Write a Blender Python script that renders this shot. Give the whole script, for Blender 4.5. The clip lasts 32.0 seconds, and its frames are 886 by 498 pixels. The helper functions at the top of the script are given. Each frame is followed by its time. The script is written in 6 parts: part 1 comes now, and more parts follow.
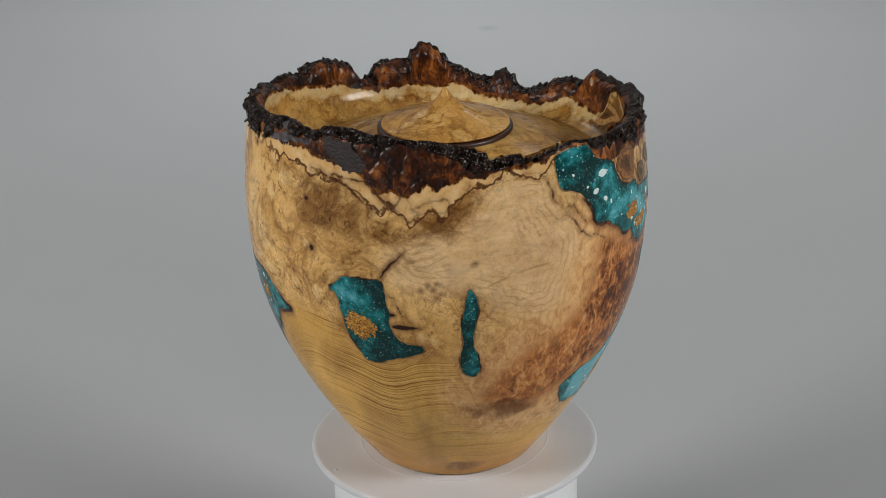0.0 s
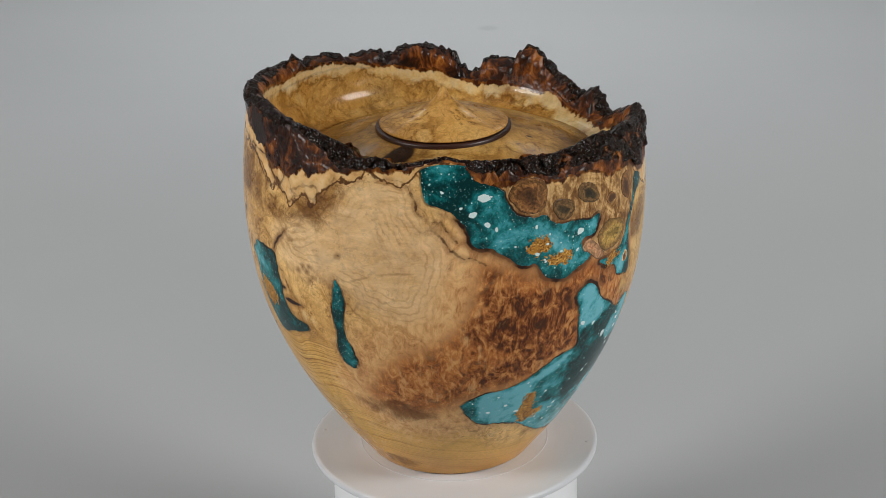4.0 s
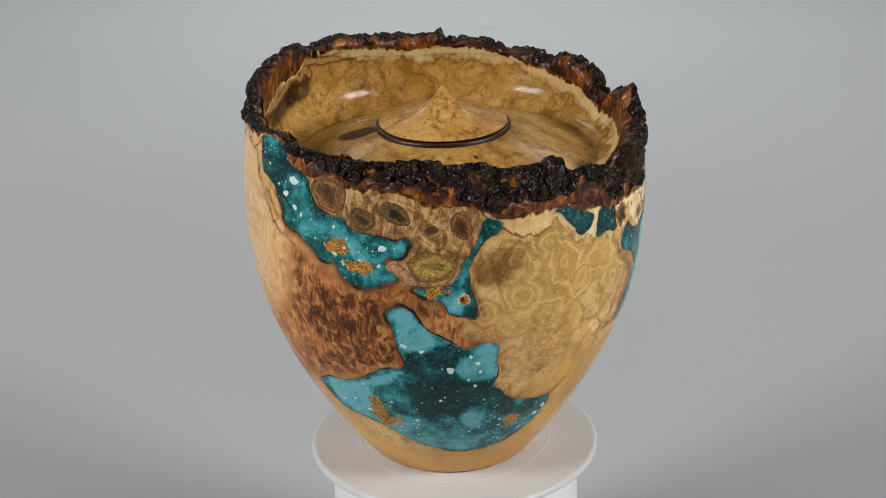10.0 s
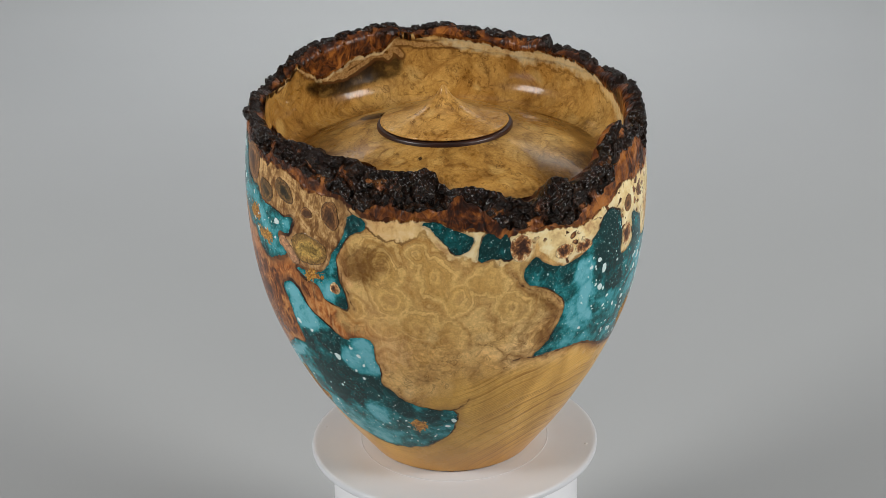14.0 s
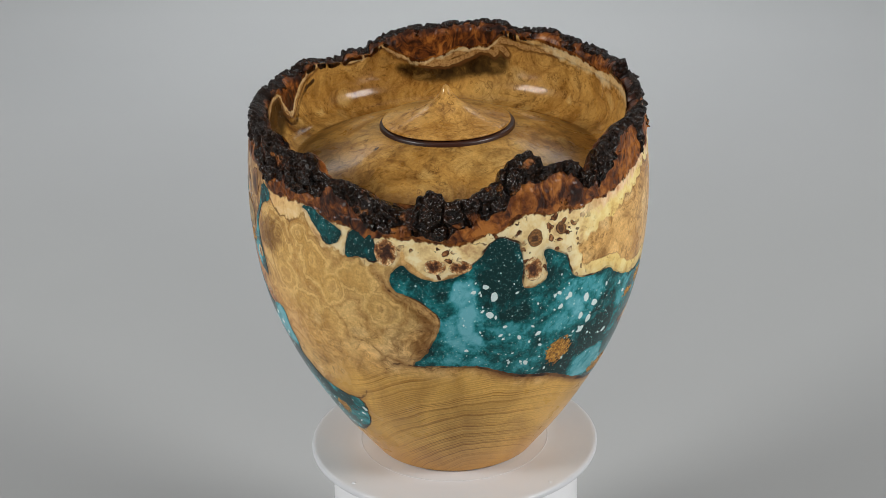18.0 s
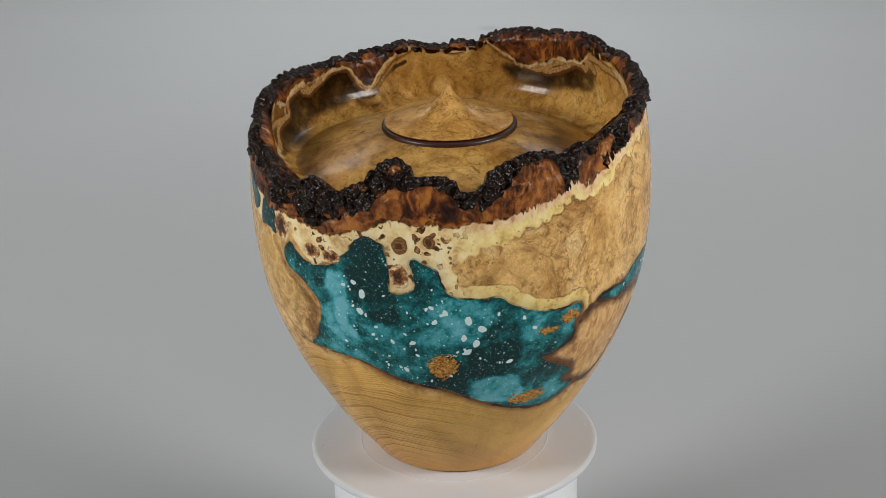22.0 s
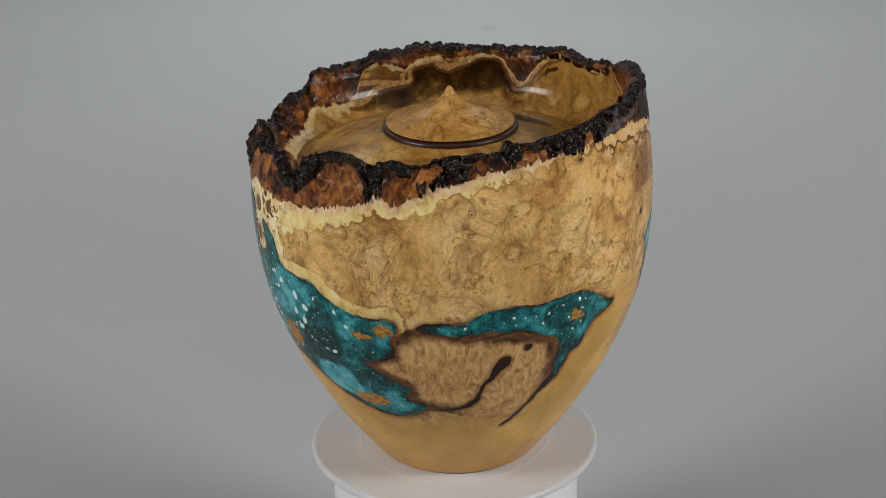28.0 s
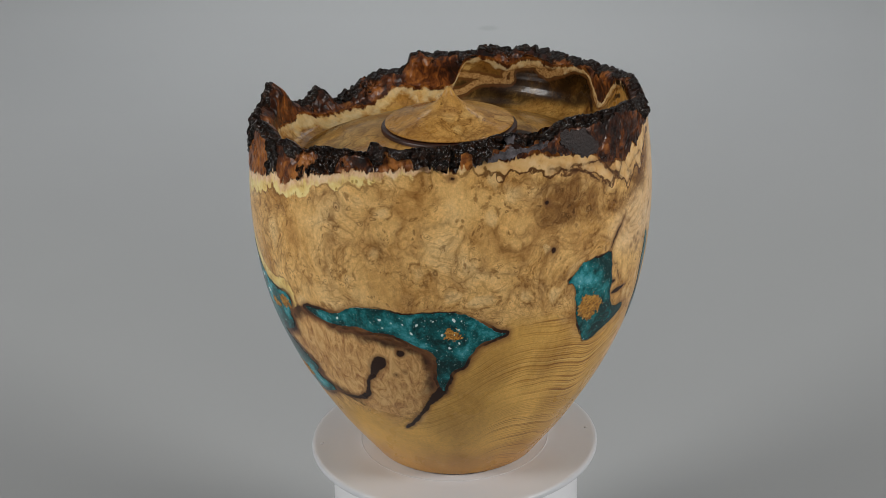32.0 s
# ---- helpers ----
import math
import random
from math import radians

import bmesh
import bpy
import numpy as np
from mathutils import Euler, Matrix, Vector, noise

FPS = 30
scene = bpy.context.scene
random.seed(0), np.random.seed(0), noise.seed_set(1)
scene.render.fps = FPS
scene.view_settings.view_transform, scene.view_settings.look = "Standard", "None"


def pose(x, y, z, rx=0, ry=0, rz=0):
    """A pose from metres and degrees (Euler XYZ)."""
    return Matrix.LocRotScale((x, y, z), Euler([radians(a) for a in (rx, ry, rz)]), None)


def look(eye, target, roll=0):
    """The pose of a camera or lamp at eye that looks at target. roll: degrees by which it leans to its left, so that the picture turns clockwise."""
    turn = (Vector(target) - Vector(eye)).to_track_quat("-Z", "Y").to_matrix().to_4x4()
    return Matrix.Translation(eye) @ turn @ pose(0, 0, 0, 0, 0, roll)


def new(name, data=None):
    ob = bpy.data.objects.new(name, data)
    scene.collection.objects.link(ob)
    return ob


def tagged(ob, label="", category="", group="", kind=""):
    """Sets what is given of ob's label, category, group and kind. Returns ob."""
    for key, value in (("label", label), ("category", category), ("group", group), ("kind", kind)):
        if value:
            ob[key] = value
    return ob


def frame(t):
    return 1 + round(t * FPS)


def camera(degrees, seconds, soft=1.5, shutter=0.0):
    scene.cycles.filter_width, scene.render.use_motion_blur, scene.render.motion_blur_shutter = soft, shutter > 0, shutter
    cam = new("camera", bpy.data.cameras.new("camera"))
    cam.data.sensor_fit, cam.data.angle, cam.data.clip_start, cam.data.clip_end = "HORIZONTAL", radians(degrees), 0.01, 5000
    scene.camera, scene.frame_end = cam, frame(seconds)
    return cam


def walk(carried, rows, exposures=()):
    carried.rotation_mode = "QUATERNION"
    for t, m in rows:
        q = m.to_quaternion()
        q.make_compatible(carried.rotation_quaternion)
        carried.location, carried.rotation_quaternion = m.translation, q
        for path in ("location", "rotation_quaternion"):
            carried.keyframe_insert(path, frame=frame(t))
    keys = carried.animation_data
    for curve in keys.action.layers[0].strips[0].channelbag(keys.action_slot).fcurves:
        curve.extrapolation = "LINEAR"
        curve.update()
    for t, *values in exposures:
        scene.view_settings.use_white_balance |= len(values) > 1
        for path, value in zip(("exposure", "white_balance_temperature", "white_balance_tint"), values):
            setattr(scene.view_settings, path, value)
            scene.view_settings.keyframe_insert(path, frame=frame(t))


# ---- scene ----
# A turned burl urn with turquoise resin rides round on a white turntable before a still camera.
cam = camera(27.534, 32.0, soft=0.75)
aim = (Matrix.Translation((0.0, -0.765, 0.4157)) @ Matrix.Rotation(radians(0.2319), 4, "Z")
       @ Matrix.Rotation(radians(90 - 22.681), 4, "X") @ Matrix.Rotation(radians(-1.5316), 4, "Z"))
EXPOSURES = [(0.0, 0.0), (3.0, 0.06), (6.0, 0.42), (7.0, 0.28), (8.0, 0.27), (10.0, 0.32), (14.0, 0.28), (19.0, 0.3), (24.0, 0.07), (28.0, -0.04), (32.0, -0.1)]
walk(cam, [(0.0, aim), (32.0, aim)], EXPOSURES)

# ---- light: two soft boxes at the sides, a dim room ----
world = bpy.data.worlds.new("room_air")
scene.world = world
world.use_nodes = True
world.node_tree.nodes["Background"].inputs[0].default_value = (0.95, 0.98, 1.0, 1)
world.node_tree.nodes["Background"].inputs[1].default_value = 0.05


def area_lamp(name, eye, target, w, h, watts, colour, spread=180):
    data = bpy.data.lights.new(name, "AREA")
    data.shape, data.size, data.size_y, data.energy, data.color, data.spread = "RECTANGLE", w, h, watts, colour, radians(spread)
    ob = new(name, data)
    ob.matrix_world = look(eye, target)
    return ob


SIDE_W, BACK_W, TOP_W = 17.0, 1.3, 3.0
for side in (-1, 1):
    area_lamp("softbox_light", (side * 1.38, -0.66, 0.86), (0, 0, 0.1), 0.5, 0.5, SIDE_W * (1.0 + 0.03 * side), (1.0, 0.985, 0.96))
    # unseen fill lamp, added to brighten the far part of the paper
    area_lamp("backdrop_fill_light", (side * 0.55, 1.30, 1.0), (0.0, 1.08, -0.1), 0.5, 0.3, BACK_W, (0.96, 0.985, 1.0), 95)
# one more added fill, overhead and out of view, to even out the brightness
area_lamp("overhead_fill_light", (0.0, 0.3, 2.1), (0, 0.4, 0), 1.6, 1.2, TOP_W, (0.96, 0.985, 1.0))


# ---- node helpers ----
def fill(nt, sock, v):
    if isinstance(v, bpy.types.NodeSocket):
        nt.links.new(v, sock)
    elif isinstance(v, tuple) and len(v) == 3 and sock.type == "RGBA":
        sock.default_value = (*v, 1)
    elif v is not None:
        sock.default_value = v


def blank(name):
    m = bpy.data.materials.new(name)
    m.use_nodes = True
    return m, m.node_tree, m.node_tree.nodes["Principled BSDF"]


def coords(nt, sx=1.0, sy=1.0, sz=1.0):
    c = nt.nodes.new("ShaderNodeTexCoord")
    mp = nt.nodes.new("ShaderNodeMapping")
    mp.inputs["Scale"].default_value = (sx, sy, sz)
    nt.links.new(c.outputs["Object"], mp.inputs["Vector"])
    return mp.outputs[0]


def noi(nt, vec, scale, detail=4.0, rough=0.55, dist=0.0, colour=False):
    n = nt.nodes.new("ShaderNodeTexNoise")
    for k, v in (("Vector", vec), ("Scale", scale), ("Detail", detail), ("Roughness", rough), ("Distortion", dist)):
        fill(nt, n.inputs[k], v)
    return n.outputs["Color"] if colour else n.outputs["Fac"]


def vor(nt, vec, scale, feature="F1", out="Distance", rnd=1.0, smooth=None):
    n = nt.nodes.new("ShaderNodeTexVoronoi")
    n.feature = feature
    fill(nt, n.inputs["Vector"], vec)
    fill(nt, n.inputs["Scale"], scale)
    fill(nt, n.inputs["Randomness"], rnd)
    return n.outputs[out]


def mth(nt, op, a, b=None, c=None):
    n = nt.nodes.new("ShaderNodeMath")
    n.operation = op
    for i, v in enumerate((a, b, c)):
        fill(nt, n.inputs[i], v)
    return n.outputs[0]


def vmath(nt, op, a, b=None, scale=None):
    n = nt.nodes.new("ShaderNodeVectorMath")
    n.operation = op
    fill(nt, n.inputs[0], a)
    fill(nt, n.inputs[1], b)
    if scale is not None:
        fill(nt, n.inputs["Scale"], scale)
    return n.outputs[0]


def step(nt, x, lo, hi, a=0.0, b=1.0):
    n = nt.nodes.new("ShaderNodeMapRange")
    n.interpolation_type = "SMOOTHSTEP"
    for i, v in enumerate((x, lo, hi, a, b)):
        fill(nt, n.inputs[i], v)
    return n.outputs[0]


def mixc(nt, f, a, b, blend="MIX"):
    n = nt.nodes.new("ShaderNodeMix")
    n.data_type, n.blend_type = "RGBA", blend
    fill(nt, n.inputs[0], f)
    fill(nt, n.inputs[6], a)
    fill(nt, n.inputs[7], b)
    return n.outputs[2]


def ramp(nt, x, stops):
    n = nt.nodes.new("ShaderNodeValToRGB")
    e = n.color_ramp.elements
    while len(e) < len(stops):
        e.new(0.5)
    for el, (p, c) in zip(e, stops):
        el.position, el.color = p, (*c, 1)
    fill(nt, n.inputs[0], x)
    return n.outputs[0]


def att(nt, name):
    n = nt.nodes.new("ShaderNodeAttribute")
    n.attribute_name = name
    return n.outputs["Fac"]


def bump(nt, bsdf, height, strength, distance):
    n = nt.nodes.new("ShaderNodeBump")
    n.inputs["Strength"].default_value, n.inputs["Distance"].default_value = strength, distance
    fill(nt, n.inputs["Height"], height)
    nt.links.new(n.outputs[0], bsdf.inputs["Normal"])


def boost(nt, x, gain):
    """Noise stretched about its middle."""
    return mth(nt, "ADD", mth(nt, "MULTIPLY", mth(nt, "SUBTRACT", x, 0.5), gain), 0.5)


def warped(nt, vec, scale, amount):
    """The coordinate vec, stirred by noise."""
    c = noi(nt, vec, scale, 3.0, colour=True)
    return vmath(nt, "ADD", vec, vmath(nt, "SCALE", vmath(nt, "SUBTRACT", c, (0.5, 0.5, 0.5)), None, amount))


# ---- materials ----
def burl_colour(nt, vec, bold=1.0):
    """Honey-coloured burl: clouds, lobes with brown seams, squiggles and clusters of small eyes."""
    w1 = warped(nt, vec, 26.0, 0.03)
    w2 = warped(nt, w1, 95.0, 0.009)
    cloud = noi(nt, w1, 34.0, 5.0, 0.6)
    col = ramp(nt, boost(nt, cloud, 1.3), [(0.2, (0.50, 0.265, 0.08)), (0.40, (0.69, 0.415, 0.145)), (0.56, (0.83, 0.54, 0.215)), (0.8, (0.90, 0.66, 0.33))])
    # lobes, shaded from a pale heart to a brown seam
    for sc, amount, where in ((62.0, 0.75 * bold, 44.0), (135.0, 0.55 * bold, 58.0)):
        heart = vor(nt, w2, sc)
        seam = vor(nt, w2, sc, "DISTANCE_TO_EDGE")
        zone = step(nt, noi(nt, vec, where, 2.0), 0.42, 0.6)
        col = mixc(nt, mth(nt, "MULTIPLY", zone, amount * 0.7), col, mixc(nt, 1.0, col, ramp(nt, heart, [(0.05, (1.22, 1.22, 1.22)), (0.4, (1.0, 1.0, 1.0)), (0.7, (0.72, 0.62, 0.5))]), "MULTIPLY"))
        soft = mth(nt, "MULTIPLY", step(nt, seam, 0.0, 0.16, 1.0, 0.0), zone)
        col = mixc(nt, mth(nt, "MULTIPLY", soft, amount * 0.5), col, (0.30, 0.145, 0.042))
        thin = mth(nt, "MULTIPLY", step(nt, seam, 0.0, 0.05, 1.0, 0.0), mth(nt, "MULTIPLY", zone, step(nt, noi(nt, vec, 170.0, 2.0), 0.45, 0.6)))
        col = mixc(nt, mth(nt, "MULTIPLY", thin, amount * 0.6), col, (0.16, 0.07, 0.02))
    # ripples inside the lobes
    lines = step(nt, mth(nt, "SINE", mth(nt, "ADD", mth(nt, "MULTIPLY", vor(nt, w2, 62.0), 30.0), mth(nt, "MULTIPLY", cloud, 12.0))), 0.6, 1.0)
    col = mixc(nt, mth(nt, "MULTIPLY", mth(nt, "MULTIPLY", lines, step(nt, noi(nt, vec, 36.0, 2.0), 0.48, 0.62)), 0.28 * bold), col, (0.26, 0.12, 0.034))
    # pale bubbles with flecked brown borders
    bub = vor(nt, w1, 88.0, "F1")
    pick = step(nt, vor(nt, w1, 88.0, out="Color"), 0.45, 0.6)
    fleck = step(nt, noi(nt, vec, 420.0, 3.0, 0.6), 0.46, 0.58)
    col = mixc(nt, mth(nt, "MULTIPLY", pick, step(nt, bub, 0.18, 0.40, 0.5, 0.0)), col, (0.93, 0.70, 0.36))
    shell = mth(nt, "MULTIPLY", step(nt, bub, 0.36, 0.44), step(nt, bub, 0.46, 0.58, 1.0, 0.0))
    col = mixc(nt, mth(nt, "MULTIPLY", mth(nt, "MULTIPLY", shell, pick), mth(nt, "MULTIPLY", fleck, 0.75 * bold)), col, (0.26, 0.125, 0.036))
    # fine contour lines that wander round the lobes
    for sc, freq, where, amount in ((30.0, 150.0, 30.0, 0.34), (75.0, 62.0, 48.0, 0.36)):
        field = mth(nt, "ADD", mth(nt, "MULTIPLY", noi(nt, w2, sc, 1.5, 0.45), freq), mth(nt, "MULTIPLY", noi(nt, vec, 260.0, 3.0, 0.6), 3.0))
        topo = step(nt, mth(nt, "SINE", field), 0.35, 1.0)
        seen = step(nt, noi(nt, vec, where, 3.0, 0.6), 0.42, 0.62)
        col = mixc(nt, mth(nt, "MULTIPLY", mth(nt, "MULTIPLY", topo, seen), amount * bold), col, mixc(nt, 1.0, col, (0.52, 0.40, 0.27), "MULTIPLY"))
    # thin squiggles
    sq = noi(nt, w1, 120.0, 3.0, 0.55, 2.6)
    sqw = step(nt, mth(nt, "ABSOLUTE", mth(nt, "SUBTRACT", sq, 0.5)), 0.005, 0.02, 1.0, 0.0)
    sqp = step(nt, noi(nt, vec, 60.0, 3.0), 0.48, 0.62)
    col = mixc(nt, mth(nt, "MULTIPLY", mth(nt, "MULTIPLY", sqw, sqp), 0.34 * bold), col, (0.13, 0.055, 0.016))
    # eyes, in clusters
    for sc, where, amount in ((360.0, 80.0, 1.0 * bold), (190.0, 52.0, 0.85 * bold)):
        eye = vor(nt, w2, sc)
        ring = mth(nt, "MULTIPLY", step(nt, eye, 0.16, 0.21), step(nt, eye, 0.25, 0.32, 1.0, 0.0))
        dot = step(nt, eye, 0.05, 0.12, 1.0, 0.0)
        eyp = step(nt, noi(nt, vec, where, 3.0), 0.5, 0.6)
        col = mixc(nt, mth(nt, "MULTIPLY", mth(nt, "MAXIMUM", mth(nt, "MULTIPLY", ring, 0.6), dot), mth(nt, "MULTIPLY", eyp, amount)), col, (0.10, 0.04, 0.012))
    fine = boost(nt, noi(nt, vec, 800.0, 3.0, 0.75), 1.3)
    curl = boost(nt, noi(nt, vec, 240.0, 4.0, 0.62, 2.4), 1.6)
    col = mixc(nt, 0.26 * bold, col, mixc(nt, 1.0, col, ramp(nt, curl, [(0.2, (0.5, 0.42, 0.33)), (0.5, (1.0, 1.0, 1.0)), (0.8, (1.2, 1.2, 1.2))]), "MULTIPLY"))
    grit = noi(nt, vec, 2000.0, 2.0, 0.7)
    col = mixc(nt, 0.2 * bold, col, mixc(nt, 1.0, col, ramp(nt, grit, [(0.35, (0.6, 0.55, 0.5)), (0.62, (1.2, 1.2, 1.2))]), "MULTIPLY"))
    col = mixc(nt, 0.28, col, mixc(nt, 1.0, col, ramp(nt, fine, [(0.3, (0.5, 0.44, 0.38)), (0.7, (1.3, 1.3, 1.3))]), "MULTIPLY"))
    return col, cloud, fine


def make_wood(name, inner=False, bold=1.0):
    m, nt, b = blank(name)
    vec = coords(nt)
    col, cloud, fine = burl_colour(nt, vec, bold)
    col = mixc(nt, 1.0, col, (1.02, 0.99, 0.94), "MULTIPLY")
    if not inner:
        # straight grain near the foot: growth lines along the height field "gphase"
        ph = att(nt, "gphase")
        wob = noi(nt, vec, 40.0, 4.0)
        years = nt.nodes.new("ShaderNodeCombineXYZ")
        nt.links.new(mth(nt, "ADD", mth(nt, "MULTIPLY", ph, 0.62), mth(nt, "MULTIPLY", wob, 1.8)), years.inputs[2])
        lin = mth(nt, "MULTIPLY", mth(nt, "SUBTRACT", noi(nt, years.outputs[0], 1.0, 2.0, 0.6), 0.48), 9.0)
        lin2 = mth(nt, "SINE", mth(nt, "ADD", mth(nt, "MULTIPLY", ph, 5.6), mth(nt, "MULTIPLY", wob, 11.0)))
        g = mth(nt, "ADD", mth(nt, "MULTIPLY", lin, 0.34), mth(nt, "MULTIPLY", lin2, 0.16))
        strong = step(nt, noi(nt, vec, 22.0, 2.0), 0.35, 0.65, 0.25, 1.0)
        g = mth(nt, "ADD", 0.5, mth(nt, "MULTIPLY", g, mth(nt, "MULTIPLY", strong, att(nt, "lined"))))
        grain = ramp(nt, g, [(0.08, (0.86, 0.60, 0.22)), (0.25, (0.78, 0.48, 0.14)), (0.55, (0.71, 0.41, 0.105)), (0.72, (0.50, 0.25, 0.055)), (0.9, (0.29, 0.125, 0.028))])
        sweep = noi(nt, coords(nt, 1, 1, 0.5), 38.0, 3.0, 0.5, 0.8)
        grain = mixc(nt, 0.8, grain, mixc(nt, 1.0, grain, ramp(nt, sweep, [(0.32, (0.66, 0.60, 0.52)), (0.66, (1.18, 1.18, 1.15))]), "MULTIPLY"))
        grain = mixc(nt, 0.3, grain, mixc(nt, 1.0, grain, ramp(nt, fine, [(0.3, (0.6, 0.55, 0.5)), (0.7, (1.25, 1.25, 1.25))]), "MULTIPLY"))
        foot = step(nt, att(nt, "height"), 4.0, 30.0, 0.45, 0.0)
        grain = mixc(nt, foot, grain, (0.62, 0.28, 0.065))
        col = mixc(nt, att(nt, "grain"), col, grain)
        # red-brown burl
        rv = coords(nt, 1, 1, 0.35)
        rf = boost(nt, mth(nt, "ADD", mth(nt, "MULTIPLY", noi(nt, coords(nt, 1, 1, 0.6), 190.0, 6.0, 0.66, 1.1), 0.74), mth(nt, "MULTIPLY", noi(nt, rv, 600.0, 3.0, 0.7, 0.8), 0.26)), 2.2)
        rr = mth(nt, "MULTIPLY", att(nt, "red"), 1.0)
        col = mixc(nt, mth(nt, "MULTIPLY", step(nt, mth(nt, "ADD", att(nt, "flush"), mth(nt, "MULTIPLY", mth(nt, "SUBTRACT", rf, 0.5), 0.8)), 0.1, 0.9), 0.85), col,
                   ramp(nt, rf, [(0.2, (0.38, 0.15, 0.055)), (0.42, (0.64, 0.32, 0.125)), (0.7, (0.84, 0.52, 0.235))]))
        mot2 = noi(nt, warped(nt, vec, 60.0, 0.02), 90.0, 6.0, 0.7)
        rcol = ramp(nt, mth(nt, "ADD", rf, mth(nt, "MULTIPLY", mth(nt, "SUBTRACT", att(nt, "red"), 0.6), -0.10)),
                    [(0.28, (0.10, 0.024, 0.006)), (0.42, (0.36, 0.105, 0.024)), (0.56, (0.56, 0.205, 0.052)), (0.72, (0.74, 0.38, 0.13))])
        rcol = mixc(nt, 0.3, rcol, ramp(nt, mot2, [(0.36, (0.20, 0.062, 0.016)), (0.5, (0.44, 0.18, 0.056)), (0.64, (0.66, 0.36, 0.14))]))
        ray = noi(nt, warped(nt, coords(nt, 1, 1, 0.10), 30.0, 0.006), 240.0, 3.0, 0.6)
        rcol = mixc(nt, step(nt, ray, 0.55, 0.7, 0.0, 0.6), rcol, (0.76, 0.44, 0.18))
        deep = ramp(nt, rf, [(0.30, (0.040, 0.012, 0.006)), (0.44, (0.135, 0.038, 0.011)), (0.58, (0.31, 0.105, 0.028)), (0.72, (0.56, 0.25, 0.08))])
        dk = mth(nt, "ADD", att(nt, "deep"), mth(nt, "MULTIPLY", mth(nt, "SUBTRACT", noi(nt, warped(nt, vec, 50.0, 0.02), 75.0, 6.0, 0.7), 0.5), 3.4))
        rcol = mixc(nt, step(nt, dk, 0.15, 0.8), rcol, deep)
        col = mixc(nt, step(nt, mth(nt, "ADD", rr, mth(nt, "MULTIPLY", mth(nt, "SUBTRACT", rf, 0.5), 0.9)), 0.2, 0.9), col, rcol)
        # flushed wood with contour lines round the knots
        kd = mth(nt, "ADD", att(nt, "knotty"), mth(nt, "MULTIPLY", mth(nt, "SUBTRACT", noi(nt, vec, 80.0, 4.0, 0.6), 0.5), 1.0))
        kcol = ramp(nt, rf, [(0.34, (0.19, 0.085, 0.028)), (0.5, (0.36, 0.195, 0.07)), (0.66, (0.58, 0.37, 0.16))])
        kcol = mixc(nt, 0.7, kcol, mixc(nt, 1.0, kcol, ramp(nt, rf, [(0.2, (0.4, 0.32, 0.25)), (0.6, (1.1, 1.1, 1.1))]), "MULTIPLY"))
        kcol = mixc(nt, step(nt, mth(nt, "SINE", mth(nt, "MULTIPLY", kd, 17.0)), 0.5, 1.0, 0.0, 0.28), kcol, (0.13, 0.05, 0.016))
        col = mixc(nt, step(nt, kd, 1.5, 2.0, 0.9, 0.0), col, kcol)
        # the pale panel with charred edges
        dp = mth(nt, "ADD", att(nt, "panel"), mth(nt, "MULTIPLY", mth(nt, "SUBTRACT", noi(nt, vec, 150.0, 5.0, 0.65), 0.5), 7.0))
        pan = ramp(nt, boost(nt, noi(nt, rv, 230.0, 5.0, 0.7, 1.5), 1.5), [(0.28, (0.34, 0.15, 0.055)), (0.5, (0.62, 0.345, 0.13)), (0.66, (0.78, 0.49, 0.21))])
        col = mixc(nt, step(nt, dp, -0.5, 0.5, 0.9, 0.0), col, pan)
        char = mth(nt, "MULTIPLY", step(nt, dp, -6.0, -1.2), step(nt, dp, 0.6, 2.0, 1.0, 0.0))
        col = mixc(nt, mth(nt, "MULTIPLY", char, mth(nt, "MULTIPLY", att(nt, "char"), 0.97)), col, (0.032, 0.010, 0.005))
        # lobes with fine rings, brown towards their seams
        lb = att(nt, "lobe")
        lbw = mth(nt, "ADD", lb, mth(nt, "ADD", mth(nt, "MULTIPLY", mth(nt, "SUBTRACT", noi(nt, vec, 120.0, 4.0, 0.6), 0.5), 0.8), mth(nt, "MULTIPLY", mth(nt, "SUBTRACT", noi(nt, vec, 48.0, 2.0), 0.5), 1.5)))
        within = mth(nt, "MULTIPLY", step(nt, lbw, 1.15, 1.5, 1.0, 0.0), step(nt, att(nt, "grain"), 0.2, 0.7, 1.0, 0.0))
        lcol = ramp(nt, lbw, [(0.05, (0.50, 0.29, 0.085)), (0.18, (0.70, 0.45, 0.145)), (0.42, (0.54, 0.32, 0.09)), (0.62, (0.76, 0.51, 0.18)), (0.84, (0.42, 0.225, 0.06)), (1.0, (0.72, 0.48, 0.175))])
        lcol = mixc(nt, 0.45, lcol, mixc(nt, 1.0, lcol, ramp(nt, fine, [(0.3, (0.6, 0.55, 0.5)), (0.7, (1.25, 1.25, 1.25))]), "MULTIPLY"))
        rip = step(nt, mth(nt, "SINE", mth(nt, "ADD", mth(nt, "MULTIPLY", lbw, 34.0), mth(nt, "MULTIPLY", cloud, 6.0))), 0.1, 1.0)
        lcol = mixc(nt, mth(nt, "MULTIPLY", rip, step(nt, noi(nt, vec, 90.0, 3.0), 0.40, 0.62, 0.08, 0.6)), lcol, (0.31, 0.16, 0.042))
        col = mixc(nt, mth(nt, "MULTIPLY", within, step(nt, att(nt, "height"), 74.0, 108.0, 0.2, 0.75)), col, lcol)
        # smooth cream wood with a pink cast, and faint growth lines
        cr = boost(nt, noi(nt, warped(nt, coords(nt, 1, 1, 2.2), 60.0, 0.02), 60.0, 5.0, 0.6), 1.4)
